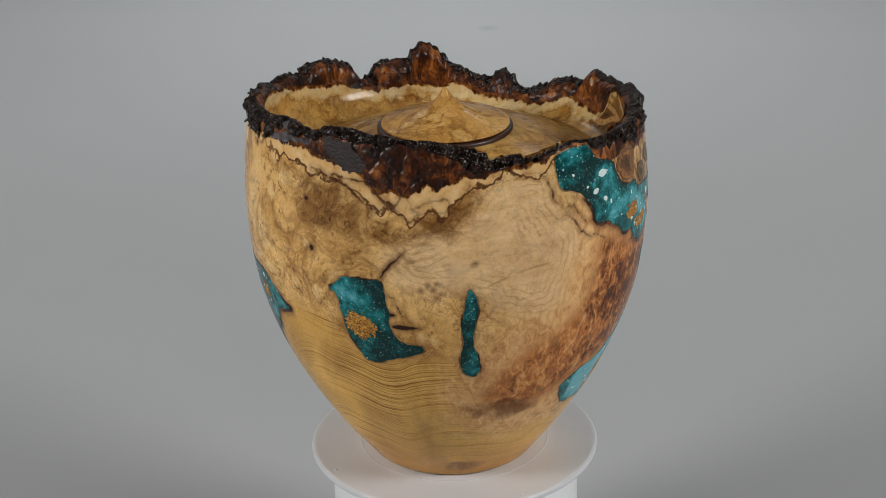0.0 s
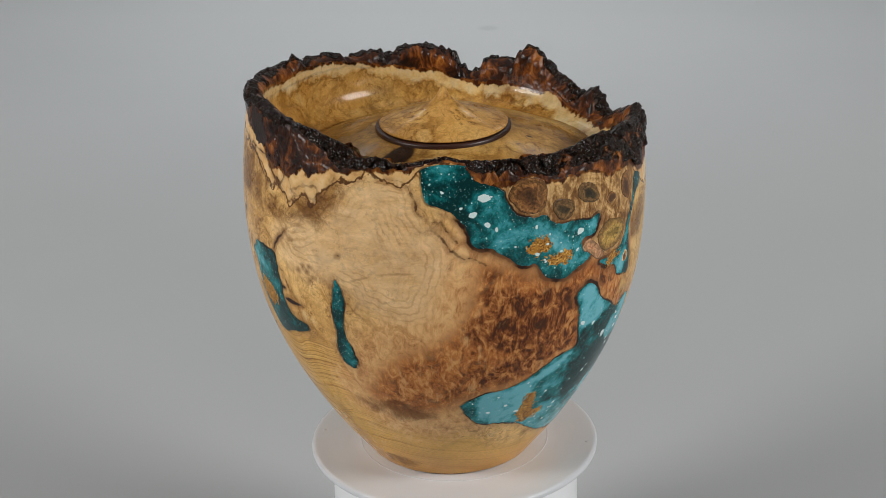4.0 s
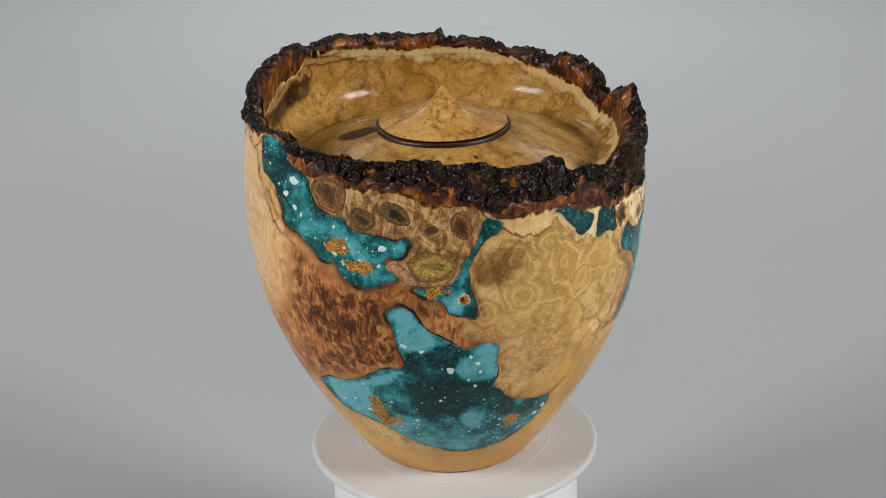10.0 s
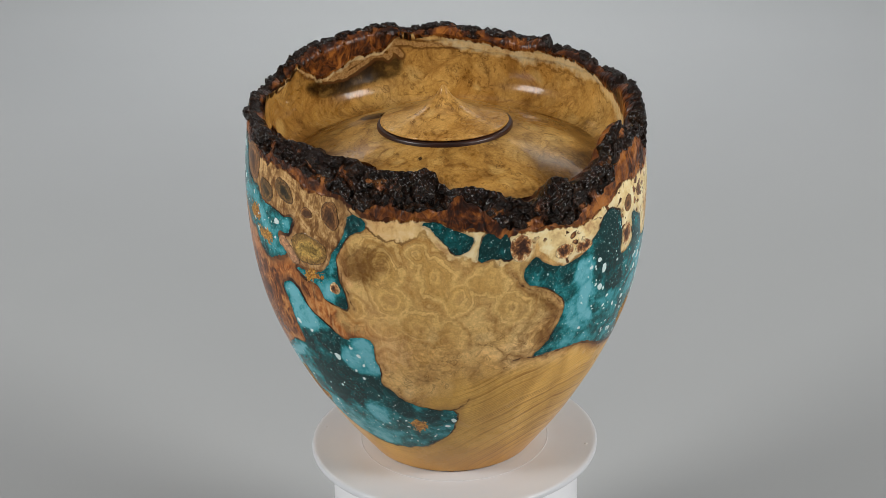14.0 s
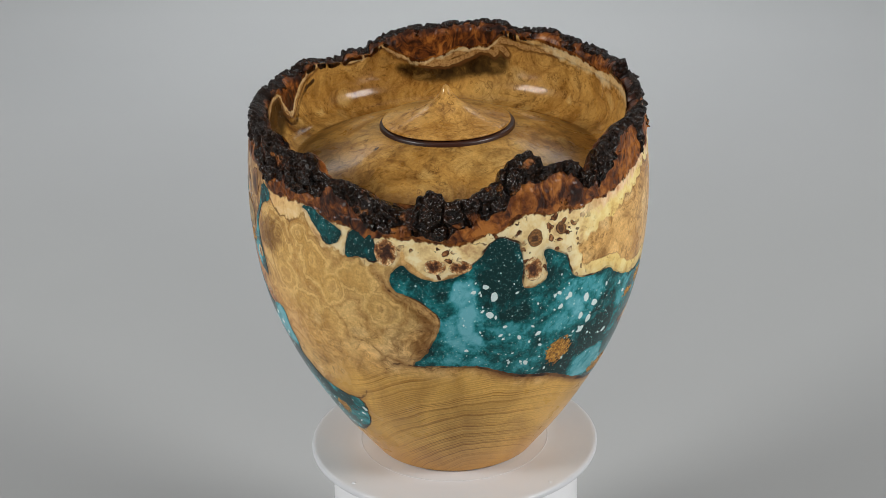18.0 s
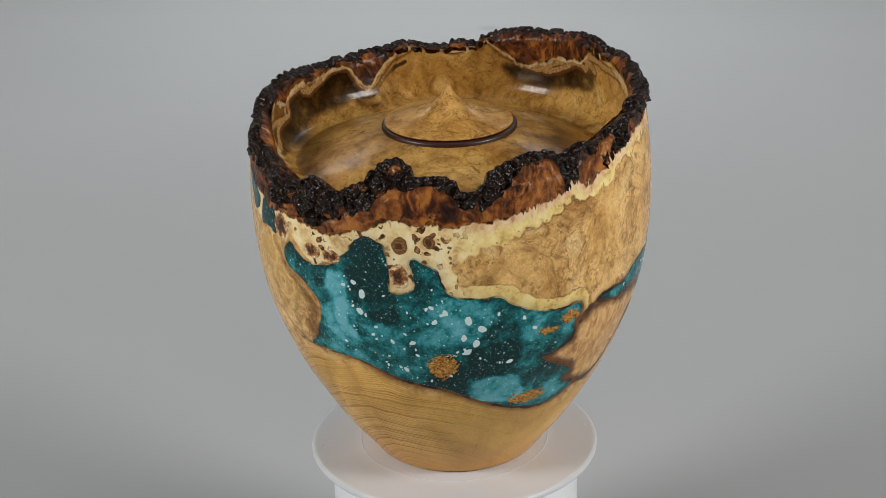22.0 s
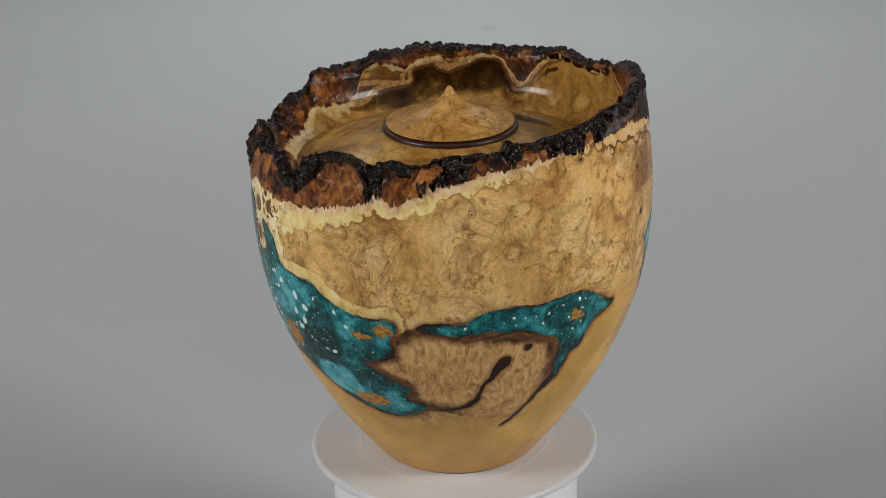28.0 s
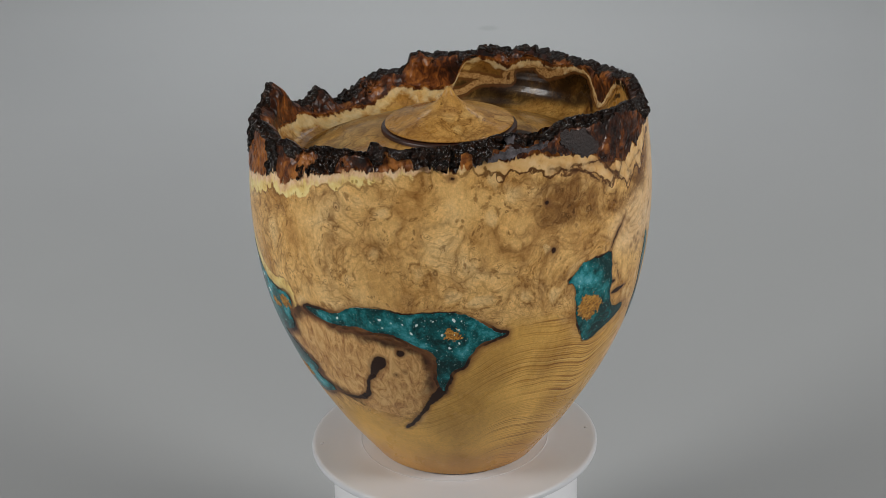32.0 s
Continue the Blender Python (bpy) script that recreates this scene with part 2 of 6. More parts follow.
        ccol = ramp(nt, cr, [(0.25, (0.66, 0.40, 0.19)), (0.5, (0.80, 0.545, 0.30)), (0.75, (0.88, 0.65, 0.38))])
        streak = boost(nt, noi(nt, warped(nt, coords(nt, 1, 1, 4.5), 70.0, 0.03), 95.0, 5.0, 0.68), 1.7)
        ccol = mixc(nt, 0.6, ccol, mixc(nt, 1.0, ccol, ramp(nt, streak, [(0.2, (0.66, 0.56, 0.44)), (0.42, (0.97, 0.96, 0.94)), (0.8, (1.12, 1.12, 1.12))]), "MULTIPLY"))
        col = mixc(nt, mth(nt, "MULTIPLY", att(nt, "cream"), 0.62), col, ccol)
        ci = mth(nt, "ADD", mth(nt, "MULTIPLY", att(nt, "cream_in"), 2.1), mth(nt, "MULTIPLY", noi(nt, vec, 130.0, 4.0, 0.6), 9.0))
        bands = mth(nt, "MULTIPLY", step(nt, mth(nt, "SINE", ci), 0.3, 1.0), mth(nt, "MULTIPLY", att(nt, "cream"), step(nt, noi(nt, vec, 55.0, 3.0), 0.38, 0.6)))
        col = mixc(nt, mth(nt, "MULTIPLY", bands, 0.45), col, mixc(nt, 1.0, col, (0.62, 0.50, 0.34), "MULTIPLY"))
        fd = mth(nt, "ADD", att(nt, "faint"), mth(nt, "MULTIPLY", mth(nt, "SUBTRACT", noi(nt, vec, 200.0, 3.0), 0.5), 1.6))
        col = mixc(nt, mth(nt, "MULTIPLY", step(nt, fd, 0.0, 0.9, 0.5, 0.0), step(nt, noi(nt, vec, 110.0, 3.0), 0.4, 0.6, 0.1, 1.0)), col, (0.27, 0.125, 0.04))
    else:
        # browner wood; darker still inside, with shade from the rim put into the colour
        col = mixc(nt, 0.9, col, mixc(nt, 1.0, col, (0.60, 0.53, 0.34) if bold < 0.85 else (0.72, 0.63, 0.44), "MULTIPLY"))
        # drawn-out blotches down the wall, and an ink-dark streak
        smear = boost(nt, noi(nt, warped(nt, coords(nt, 1, 1, 0.45), 40.0, 0.02), 75.0, 5.0, 0.65), 1.5)
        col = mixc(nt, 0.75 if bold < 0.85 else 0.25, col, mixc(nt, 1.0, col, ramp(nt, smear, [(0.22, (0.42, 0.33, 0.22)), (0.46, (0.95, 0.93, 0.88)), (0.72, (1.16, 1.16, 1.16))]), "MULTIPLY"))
        inky = mth(nt, "ADD", att(nt, "ink"), mth(nt, "MULTIPLY", mth(nt, "SUBTRACT", noi(nt, vec, 170.0, 4.0), 0.5), 0.8))
        col = mixc(nt, step(nt, inky, 0.3, 0.65, 0.0, 0.95), col, (0.030, 0.013, 0.006))
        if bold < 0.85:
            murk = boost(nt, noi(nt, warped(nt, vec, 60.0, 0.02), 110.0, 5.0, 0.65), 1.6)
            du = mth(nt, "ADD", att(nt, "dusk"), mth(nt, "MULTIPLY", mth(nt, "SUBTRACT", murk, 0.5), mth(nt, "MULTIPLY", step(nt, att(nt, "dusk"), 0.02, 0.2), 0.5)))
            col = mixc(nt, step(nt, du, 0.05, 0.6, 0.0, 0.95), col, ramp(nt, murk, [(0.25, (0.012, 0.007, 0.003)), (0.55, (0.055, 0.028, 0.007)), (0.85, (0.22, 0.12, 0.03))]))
            rb = mth(nt, "ADD", att(nt, "ribbon"), mth(nt, "MULTIPLY", mth(nt, "SUBTRACT", noi(nt, vec, 190.0, 4.0), 0.5), 2.4))
            ribbon = mth(nt, "MULTIPLY", step(nt, rb, 0.9, 1.6, 0.9, 0.0), step(nt, att(nt, "pale"), -0.1, 0.0))
            shadow_line = mth(nt, "MULTIPLY", step(nt, rb, 1.2, 1.7), step(nt, rb, 2.0, 3.2, 0.8, 0.0))
    # smoke-brown stain, and the painted shade at the domed top's outer edge
    smk = att(nt, "smoke_shade")
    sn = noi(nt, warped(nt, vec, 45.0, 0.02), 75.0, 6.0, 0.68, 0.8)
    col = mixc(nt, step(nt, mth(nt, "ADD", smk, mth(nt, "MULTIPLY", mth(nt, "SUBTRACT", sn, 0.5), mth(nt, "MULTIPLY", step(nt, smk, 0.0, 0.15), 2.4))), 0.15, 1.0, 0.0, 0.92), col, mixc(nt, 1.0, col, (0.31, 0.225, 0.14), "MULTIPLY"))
    if inner and bold < 0.85:
        col = mixc(nt, shadow_line, col, (0.11, 0.042, 0.012))
        col = mixc(nt, ribbon, col, ramp(nt, fine, [(0.3, (0.22, 0.10, 0.032)), (0.6, (0.44, 0.25, 0.09))]))
    # pale sapwood below the bark, with a frayed upper edge
    pv = coords(nt, 1, 1, 0.5)
    fray = noi(nt, warped(nt, pv, 60.0, 0.008), 270.0, 4.0, 0.6)
    soft = noi(nt, vec, 110.0, 4.0, 0.6)
    pale = mth(nt, "ADD", att(nt, "pale"), mth(nt, "MULTIPLY", mth(nt, "SUBTRACT", soft, 0.5), step(nt, att(nt, "pale"), 0.02, 0.25, 0.0, 2.1 if inner else 1.5)))
    pcol = ramp(nt, noi(nt, warped(nt, vec, 120.0, 0.006), 160.0, 4.0, 0.6), [(0.3, (0.55, 0.33, 0.15)), (0.44, (0.82, 0.62, 0.29)), (0.62, (0.91, 0.78, 0.47))])
    if inner:
        pcol = mixc(nt, 0.55, pcol, col)
    else:
        pit = vor(nt, warped(nt, vec, 160.0, 0.008), 250.0)
        pits = mth(nt, "MULTIPLY", att(nt, "holey"), step(nt, noi(nt, vec, 75.0, 3.0), 0.46, 0.54))
        speck = noi(nt, vec, 420.0, 3.0, 0.6)
        pcol = mixc(nt, mth(nt, "MULTIPLY", pits, step(nt, pit, 0.30, 0.36, 1.0, 0.0)), pcol, ramp(nt, speck, [(0.38, (0.055, 0.020, 0.008)), (0.5, (0.20, 0.075, 0.026)), (0.66, (0.46, 0.22, 0.09))]))
        pcol = mixc(nt, mth(nt, "MULTIPLY", pits, mth(nt, "MULTIPLY", step(nt, pit, 0.27, 0.31), step(nt, pit, 0.34, 0.39, 1.0, 0.0))), pcol, (0.05, 0.018, 0.008))
        pore = mth(nt, "MULTIPLY", step(nt, vor(nt, warped(nt, vec, 200.0, 0.004), 330.0), 0.16, 0.26, 0.8, 0.0), step(nt, pale, 0.75, 1.1, 1.0, 0.25))
        pcol = mixc(nt, mth(nt, "MULTIPLY", pore, att(nt, "yellow")), pcol, (0.42, 0.26, 0.08))
        pcol = mixc(nt, att(nt, "yellow"), pcol, mixc(nt, 1.0, pcol, (1.0, 0.96, 0.70), "MULTIPLY"))
        blush = mth(nt, "ADD", att(nt, "d_bark"), mth(nt, "MULTIPLY", mth(nt, "SUBTRACT", soft, 0.5), 14.0))
        pcol = mixc(nt, mth(nt, "MULTIPLY", step(nt, blush, 3.0, 6.5, 0.9, 0.0), att(nt, "yellow")), pcol, ramp(nt, fray, [(0.34, (0.52, 0.25, 0.12)), (0.48, (0.82, 0.53, 0.31)), (0.66, (0.90, 0.68, 0.44))]))
        pcol = mixc(nt, att(nt, "white"), mixc(nt, 1.0, pcol, (0.86, 0.68, 0.56), "MULTIPLY"), pcol)
    col = mixc(nt, step(nt, pale, 0.42, 0.9 if inner else 0.6), col, pcol)
    brim = mth(nt, "MULTIPLY", step(nt, pale, 0.29, 0.36), step(nt, pale, 0.44, 0.52, 1.0, 0.0))
    col = mixc(nt, mth(nt, "MULTIPLY", brim, step(nt, noi(nt, vec, 45.0, 2.0), 0.42, 0.56, 0.1, 0.45) if inner else mth(nt, "MAXIMUM", step(nt, noi(nt, vec, 45.0, 2.0), 0.42, 0.56, 0.1, 0.4), mth(nt, "SUBTRACT", 0.95, att(nt, "white")))), col, (0.085, 0.032, 0.011))
    db = att(nt, "d_bark")
    edge = mth(nt, "SUBTRACT", db, mth(nt, "MULTIPLY", mth(nt, "SUBTRACT", fray, 0.42), 6.0))
    col = mixc(nt, step(nt, edge, 0.2, 1.1, 1.0, 0.0), col, ramp(nt, fray, [(0.35, (0.30, 0.105, 0.02)), (0.6, (0.05, 0.014, 0.005))]))
    if not inner:
        dark = (0.028, 0.011, 0.006)
        dr = mth(nt, "ADD", att(nt, "d_res"), mth(nt, "MULTIPLY", mth(nt, "SUBTRACT", noi(nt, vec, 170.0, 3.0), 0.5), 2.6))
        halo = mth(nt, "MULTIPLY", step(nt, dr, 0.5, 5.0, 1.0, 0.0), att(nt, "burnt"))
        col = mixc(nt, mth(nt, "MULTIPLY", halo, 0.9), col, (0.20, 0.08, 0.03))
        line = step(nt, mth(nt, "SUBTRACT", dr, mth(nt, "MULTIPLY", att(nt, "burnt"), 1.1)), 0.1, 0.75, 1.0, 0.0)
        uneven = step(nt, noi(nt, vec, 65.0, 3.0), 0.42, 0.58, 0.3, 1.0)
        col = mixc(nt, mth(nt, "MULTIPLY", line, uneven), col, dark)
        sd = mth(nt, "ADD", att(nt, "d_seam"), mth(nt, "MULTIPLY", mth(nt, "SUBTRACT", noi(nt, vec, 240.0, 4.0, 0.65), 0.45), 2.6))
        broken = step(nt, noi(nt, vec, 85.0, 3.0), 0.38, 0.56, 0.35, 1.0)
        col = mixc(nt, mth(nt, "MULTIPLY", step(nt, sd, 0.0, 2.6, 0.5, 0.0), broken), col, (0.24, 0.11, 0.04))
        col = mixc(nt, mth(nt, "MULTIPLY", step(nt, sd, -0.15, 0.4, 0.9, 0.0), broken), col, (0.06, 0.023, 0.009))
        dd = mth(nt, "ADD", att(nt, "d_dark"), mth(nt, "MULTIPLY", mth(nt, "SUBTRACT", noi(nt, vec, 260.0, 4.0), 0.5), 1.6))
        col = mixc(nt, step(nt, dd, 0.3, 2.2, 0.6, 0.0), col, (0.20, 0.085, 0.03))
        col = mixc(nt, step(nt, dd, -0.2, 0.5, 1.0, 0.0), col, dark)
    nt.links.new(col, b.inputs["Base Color"])
    fill(nt, b.inputs["Roughness"], step(nt, cloud, 0.3, 0.7, 0.24, 0.36))
    b.inputs["Specular IOR Level"].default_value = 0.08
    b.inputs["Coat Weight"].default_value, b.inputs["Coat Roughness"].default_value = (0.24 if inner else 0.24), 0.10 if inner else 0.05
    bump(nt, b, fine, 0.05, 0.0004)
    return m


def make_resin():
    m, nt, b = blank("turquoise_resin")
    vec = coords(nt)
    big = noi(nt, warped(nt, vec, 30.0, 0.02), 26.0, 3.0, 0.55)
    mid = noi(nt, warped(nt, vec, 70.0, 0.01), 120.0, 6.0, 0.72)
    tone = mth(nt, "ADD", mth(nt, "ADD", mth(nt, "MULTIPLY", big, 1.0), mth(nt, "MULTIPLY", mid, 1.6)), mth(nt, "ADD", att(nt, "tone"), -0.82))
    col = ramp(nt, tone, [(0.25, (0.003, 0.030, 0.030)), (0.42, (0.004, 0.074, 0.078)), (0.56, (0.010, 0.165, 0.175)), (0.70, (0.045, 0.30, 0.34)), (0.95, (0.15, 0.46, 0.53))])
    for sc, lo, hi, amt in ((520.0, 0.10, 0.2, 0.75), (230.0, 0.07, 0.13, 0.9), (950.0, 0.12, 0.25, 0.5)):
        d = vor(nt, warped(nt, vec, 400.0, 0.0015), sc)
        c = vor(nt, vec, sc, out="Color")
        pick = step(nt, c, 0.55, 0.68)
        fl = mth(nt, "MULTIPLY", step(nt, d, lo, hi, amt, 0.0), pick)
        col = mixc(nt, fl, col, (0.45, 0.72, 0.70))
    speck = noi(nt, vec, 900.0, 2.0, 0.7)
    col = mixc(nt, step(nt, speck, 0.55, 0.75, 0.0, 0.35), col, (0.10, 0.34, 0.34))
    nt.links.new(col, b.inputs["Base Color"])
    b.inputs["Roughness"].default_value, b.inputs["Specular IOR Level"].default_value = 0.25, 0.10
    b.inputs["Coat Weight"].default_value, b.inputs["Coat Roughness"].default_value = 0.26, 0.05
    return m


def make_gold():
    m, nt, b = blank("gold_flake")
    vec = coords(nt)
    g = vor(nt, vec, 1500.0)
    c = vor(nt, vec, 1500.0, out="Color")
    col = ramp(nt, mth(nt, "MULTIPLY", c, 1.0), [(0.15, (0.13, 0.05, 0.008)), (0.4, (0.42, 0.17, 0.02)), (0.7, (0.60, 0.29, 0.04)), (0.95, (0.82, 0.50, 0.13))])
    nt.links.new(col, b.inputs["Base Color"])
    b.inputs["Metallic"].default_value, b.inputs["Roughness"].default_value = 0.35, 0.42
    bump(nt, b, g, 0.35, 0.0004)
    return m


def make_chip():
    m, nt, b = blank("pearl_chip")
    col = ramp(nt, noi(nt, coords(nt), 300.0), [(0.3, (0.45, 0.68, 0.68)), (0.6, (0.75, 0.86, 0.84))])
    nt.links.new(col, b.inputs["Base Color"])
    b.inputs["Roughness"].default_value, b.inputs["Coat Weight"].default_value = 0.3, 0.6
    return m


def make_knot(name, heart, mid, rim, blotchy=False):
    m, nt, b = blank(name)
    vec = coords(nt)
    blob = noi(nt, warped(nt, vec, 110.0, 0.008), 190.0, 5.0, 0.65)
    kr = mth(nt, "ADD", att(nt, "radial"), mth(nt, "ADD", mth(nt, "MULTIPLY", mth(nt, "SUBTRACT", blob, 0.5), 1.1), mth(nt, "MULTIPLY", mth(nt, "SUBTRACT", noi(nt, vec, 85.0, 2.0), 0.5), 1.6)))
    col = ramp(nt, kr, [(0.1, heart), (0.45, mid), (0.68, rim), (0.9, tuple(0.45 * x for x in rim)), (1.1, rim)])
    lin = step(nt, mth(nt, "SINE", mth(nt, "MULTIPLY", kr, 19.0)), 0.4, 1.0, 0.0, 0.5)
    col = mixc(nt, lin, col, tuple(0.35 * x for x in mid))
    if blotchy:
        bl = boost(nt, noi(nt, warped(nt, vec, 150.0, 0.006), 330.0, 5.0, 0.7), 1.8)
        col = ramp(nt, mth(nt, "ADD", bl, mth(nt, "MULTIPLY", mth(nt, "SUBTRACT", att(nt, "radial"), 0.6), 0.55)),
                   [(0.28, (0.05, 0.016, 0.007)), (0.45, (0.22, 0.085, 0.026)), (0.58, (0.42, 0.20, 0.07)), (0.72, (0.78, 0.62, 0.34))])
    col = mixc(nt, step(nt, att(nt, "radial"), 0.9, 1.02, 0.0, 0.3 if blotchy else 0.8), col, (0.05, 0.02, 0.008))
    cur = boost(nt, noi(nt, vec, 330.0, 5.0, 0.7, 2.2), 1.9)
    col = mixc(nt, 0.8, col, mixc(nt, 1.0, col, ramp(nt, cur, [(0.2, (0.22, 0.18, 0.15)), (0.5, (0.95, 0.92, 0.9)), (0.8, (1.7, 1.6, 1.5))]), "MULTIPLY"))
    sp = vor(nt, warped(nt, vec, 200.0, 0.004), 420.0)
    col = mixc(nt, step(nt, sp, 0.1, 0.25, 0.7, 0.0), col, tuple(0.2 * x for x in mid))
    nt.links.new(col, b.inputs["Base Color"])
    b.inputs["Specular IOR Level"].default_value = 0.25
    b.inputs["Roughness"].default_value, b.inputs["Coat Weight"].default_value, b.inputs["Coat Roughness"].default_value = 0.35, 0.2, 0.1
    return m


def make_bark():
    m, nt, b = blank("lacquered_bark")
    vec = coords(nt)
    cr = att(nt, "crust")
    sv = warped(nt, coords(nt, 1, 1, 0.62), 60.0, 0.02)
    fib = boost(nt, noi(nt, sv, 130.0, 5.0, 0.68, 1.8), 1.3)
    big = noi(nt, vec, 75.0, 4.0, 0.6)
    wood = ramp(nt, mth(nt, "ADD", mth(nt, "MULTIPLY", fib, 0.5), mth(nt, "ADD", mth(nt, "MULTIPLY", big, 0.65), att(nt, "tint"))),
                [(0.42, (0.007, 0.003, 0.002)), (0.53, (0.040, 0.011, 0.004)), (0.61, (0.16, 0.045, 0.009)), (0.72, (0.40, 0.145, 0.03))])
    crust = ramp(nt, noi(nt, vec, 420.0, 4.0, 0.7), [(0.35, (0.002, 0.001, 0.0007)), (0.54, (0.012, 0.005, 0.0024)), (0.72, (0.060, 0.024, 0.011))])
    k = mth(nt, "ADD", cr, mth(nt, "MULTIPLY", mth(nt, "SUBTRACT", noi(nt, vec, 85.0, 5.0, 0.68), 0.5), 3.2))
    kk = step(nt, k, 0.34, 0.62)
    col = mixc(nt, kk, wood, crust)
    nt.links.new(col, b.inputs["Base Color"])
    fill(nt, b.inputs["Roughness"], mth(nt, "ADD", step(nt, noi(nt, vec, 500.0, 2.0), 0.35, 0.7, 0.06, 0.2), mth(nt, "MULTIPLY", mth(nt, "SUBTRACT", 1.0, kk), 0.22)))
    b.inputs["Specular IOR Level"].default_value = 0.3
    b.inputs["Coat Weight"].default_value, b.inputs["Coat Roughness"].default_value = 0.0, 0.04
    gr = mth(nt, "ADD", vor(nt, warped(nt, vec, 260.0, 0.005), 400.0), mth(nt, "MULTIPLY", noi(nt, vec, 700.0, 2.0, 0.5), 0.45))
    bump(nt, b, mth(nt, "MULTIPLY", gr, mth(nt, "ADD", mth(nt, "MULTIPLY", kk, 0.85), 0.15)), 1.0, 0.0013)
    return m


def make_plain(name, c1, c2, rough, scale, coat=0.0, bumps=0.0):
    m, nt, b = blank(name)
    vec = coords(nt)
    n = noi(nt, vec, scale, 5.0, 0.6)
    nt.links.new(ramp(nt, n, [(0.3, c1), (0.7, c2)]), b.inputs["Base Color"])
    b.inputs["Roughness"].default_value, b.inputs["Coat Weight"].default_value = rough, coat
    if bumps:
        bump(nt, b, noi(nt, vec, scale * 12, 3.0), bumps, 0.001)
    return m


def make_paper():
    m, nt, b = blank("grey_paper")
    c = nt.nodes.new("ShaderNodeTexCoord")
    n = noi(nt, c.outputs["Object"], 1.6, 4.0, 0.5)
    col = ramp(nt, n, [(0.3, (0.415, 0.426, 0.431)), (0.7, (0.445, 0.455, 0.458))])
    d = nt.nodes.new("ShaderNodeVectorMath")
    d.operation = "DISTANCE"
    nt.links.new(c.outputs["Object"], d.inputs[0])
    d.inputs[1].default_value = MARK
    col = mixc(nt, step(nt, d.outputs["Value"], 0.004, 0.014, 0.22, 0.0), col, (0.2, 0.2, 0.2))
    nt.links.new(col, b.inputs["Base Color"])
    b.inputs["Roughness"].default_value = 0.85
    return m


FLOOR = -0.10
MARK = (0.046, 1.063, FLOOR)
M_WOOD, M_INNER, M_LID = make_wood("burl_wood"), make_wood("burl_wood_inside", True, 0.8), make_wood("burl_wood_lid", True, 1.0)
M_RESIN, M_GOLD, M_CHIP, M_BARK = make_resin(), make_gold(), make_chip(), make_bark()
M_KNOT = make_knot("brown_knot", (0.07, 0.03, 0.010), (0.15, 0.062, 0.018), (0.31, 0.145, 0.045))
M_KNOT_DARK = make_knot("dark_knot", (0.015, 0.012, 0.005), (0.07, 0.045, 0.014), (0.22, 0.12, 0.04))
M_KNOT_GOLD = make_knot("golden_knot", (0.24, 0.15, 0.03), (0.52, 0.34, 0.085), (0.36, 0.20, 0.05))
M_KNOT_RED = make_knot("red_knot", (0.12, 0.045, 0.018), (0.25, 0.10, 0.035), (0.62, 0.42, 0.18), True)
M_KNOT_PINK = make_knot("pink_knot", (0.30, 0.13, 0.06), (0.55, 0.27, 0.14), (0.62, 0.34, 0.17))
M_RING = make_plain("dark_bark_ring", (0.014, 0.005, 0.003), (0.050, 0.014, 0.007), 0.4, 60.0, 0.1)
M_SLIVER = make_plain("silvery_bark", (0.012, 0.009, 0.010), (0.19, 0.165, 0.18), 0.32, 330.0, 0.2, 0.7)
M_SLAB = make_plain("smooth_bark", (0.005, 0.0025, 0.0025), (0.034, 0.014, 0.010), 0.6, 75.0, 0.0, 0.5)
M_PLASTIC = make_plain("white_plastic", (0.63, 0.645, 0.675), (0.67, 0.685, 0.715), 0.38, 14.0, 0.25, 0.03)
M_STEM = make_plain("white_stem", (0.78, 0.79, 0.82), (0.82, 0.83, 0.85), 0.4, 14.0, 0.2)
M_LINE = make_plain("grey_line", (0.52, 0.525, 0.54), (0.56, 0.565, 0.58), 0.6, 90.0)
M_PAPER = make_paper()
M_WALL = make_plain("room_wall", (0.10, 0.10, 0.105), (0.13, 0.13, 0.135), 0.9, 2.0)


# ---- mesh helpers ----
def mesh(name, verts, quads, attrs=None, smooth=True):
    """A mesh from arrays of places and of four-cornered faces, with named values at its points."""
    me = bpy.data.meshes.new(name)
    verts, quads = np.asarray(verts, float), np.asarray(quads, int)
    me.vertices.add(len(verts))
    me.vertices.foreach_set("co", verts.ravel())
    me.loops.add(quads.size)
    me.loops.foreach_set("vertex_index", quads.ravel())
    me.polygons.add(len(quads))
    me.polygons.foreach_set("loop_start", np.arange(0, quads.size, 4))
    me.polygons.foreach_set("use_smooth", np.full(len(quads), smooth))
    me.update(calc_edges=True)
    for key, val in (attrs or {}).items():
        a = me.attributes.new(key, "FLOAT", "POINT")
        a.data.foreach_set("value", np.asarray(val, np.float32).ravel())
    me.validate()
    return me


def part(name, me, material, parent=None, label=""):
    if isinstance(me, bmesh.types.BMesh):
        data = bpy.data.meshes.new(name)
        me.to_mesh(data)
        me.free()
        me = data
    ob = new(name, me)
    if not me.materials:
        me.materials.append(material)
    ob.parent = parent
    return tagged(ob, label)


def sheet(nu, nv, closed):
    """The faces of a grid of nu columns and nv rows (index u * nv + v); closed: the last column meets the first."""
    u, v = np.meshgrid(np.arange(nu if closed else nu - 1), np.arange(nv - 1), indexing="ij")
    u2 = (u + 1) % nu
    return np.stack([u * nv + v, u2 * nv + v, u2 * nv + v + 1, u * nv + v + 1], -1).reshape(-1, 4)


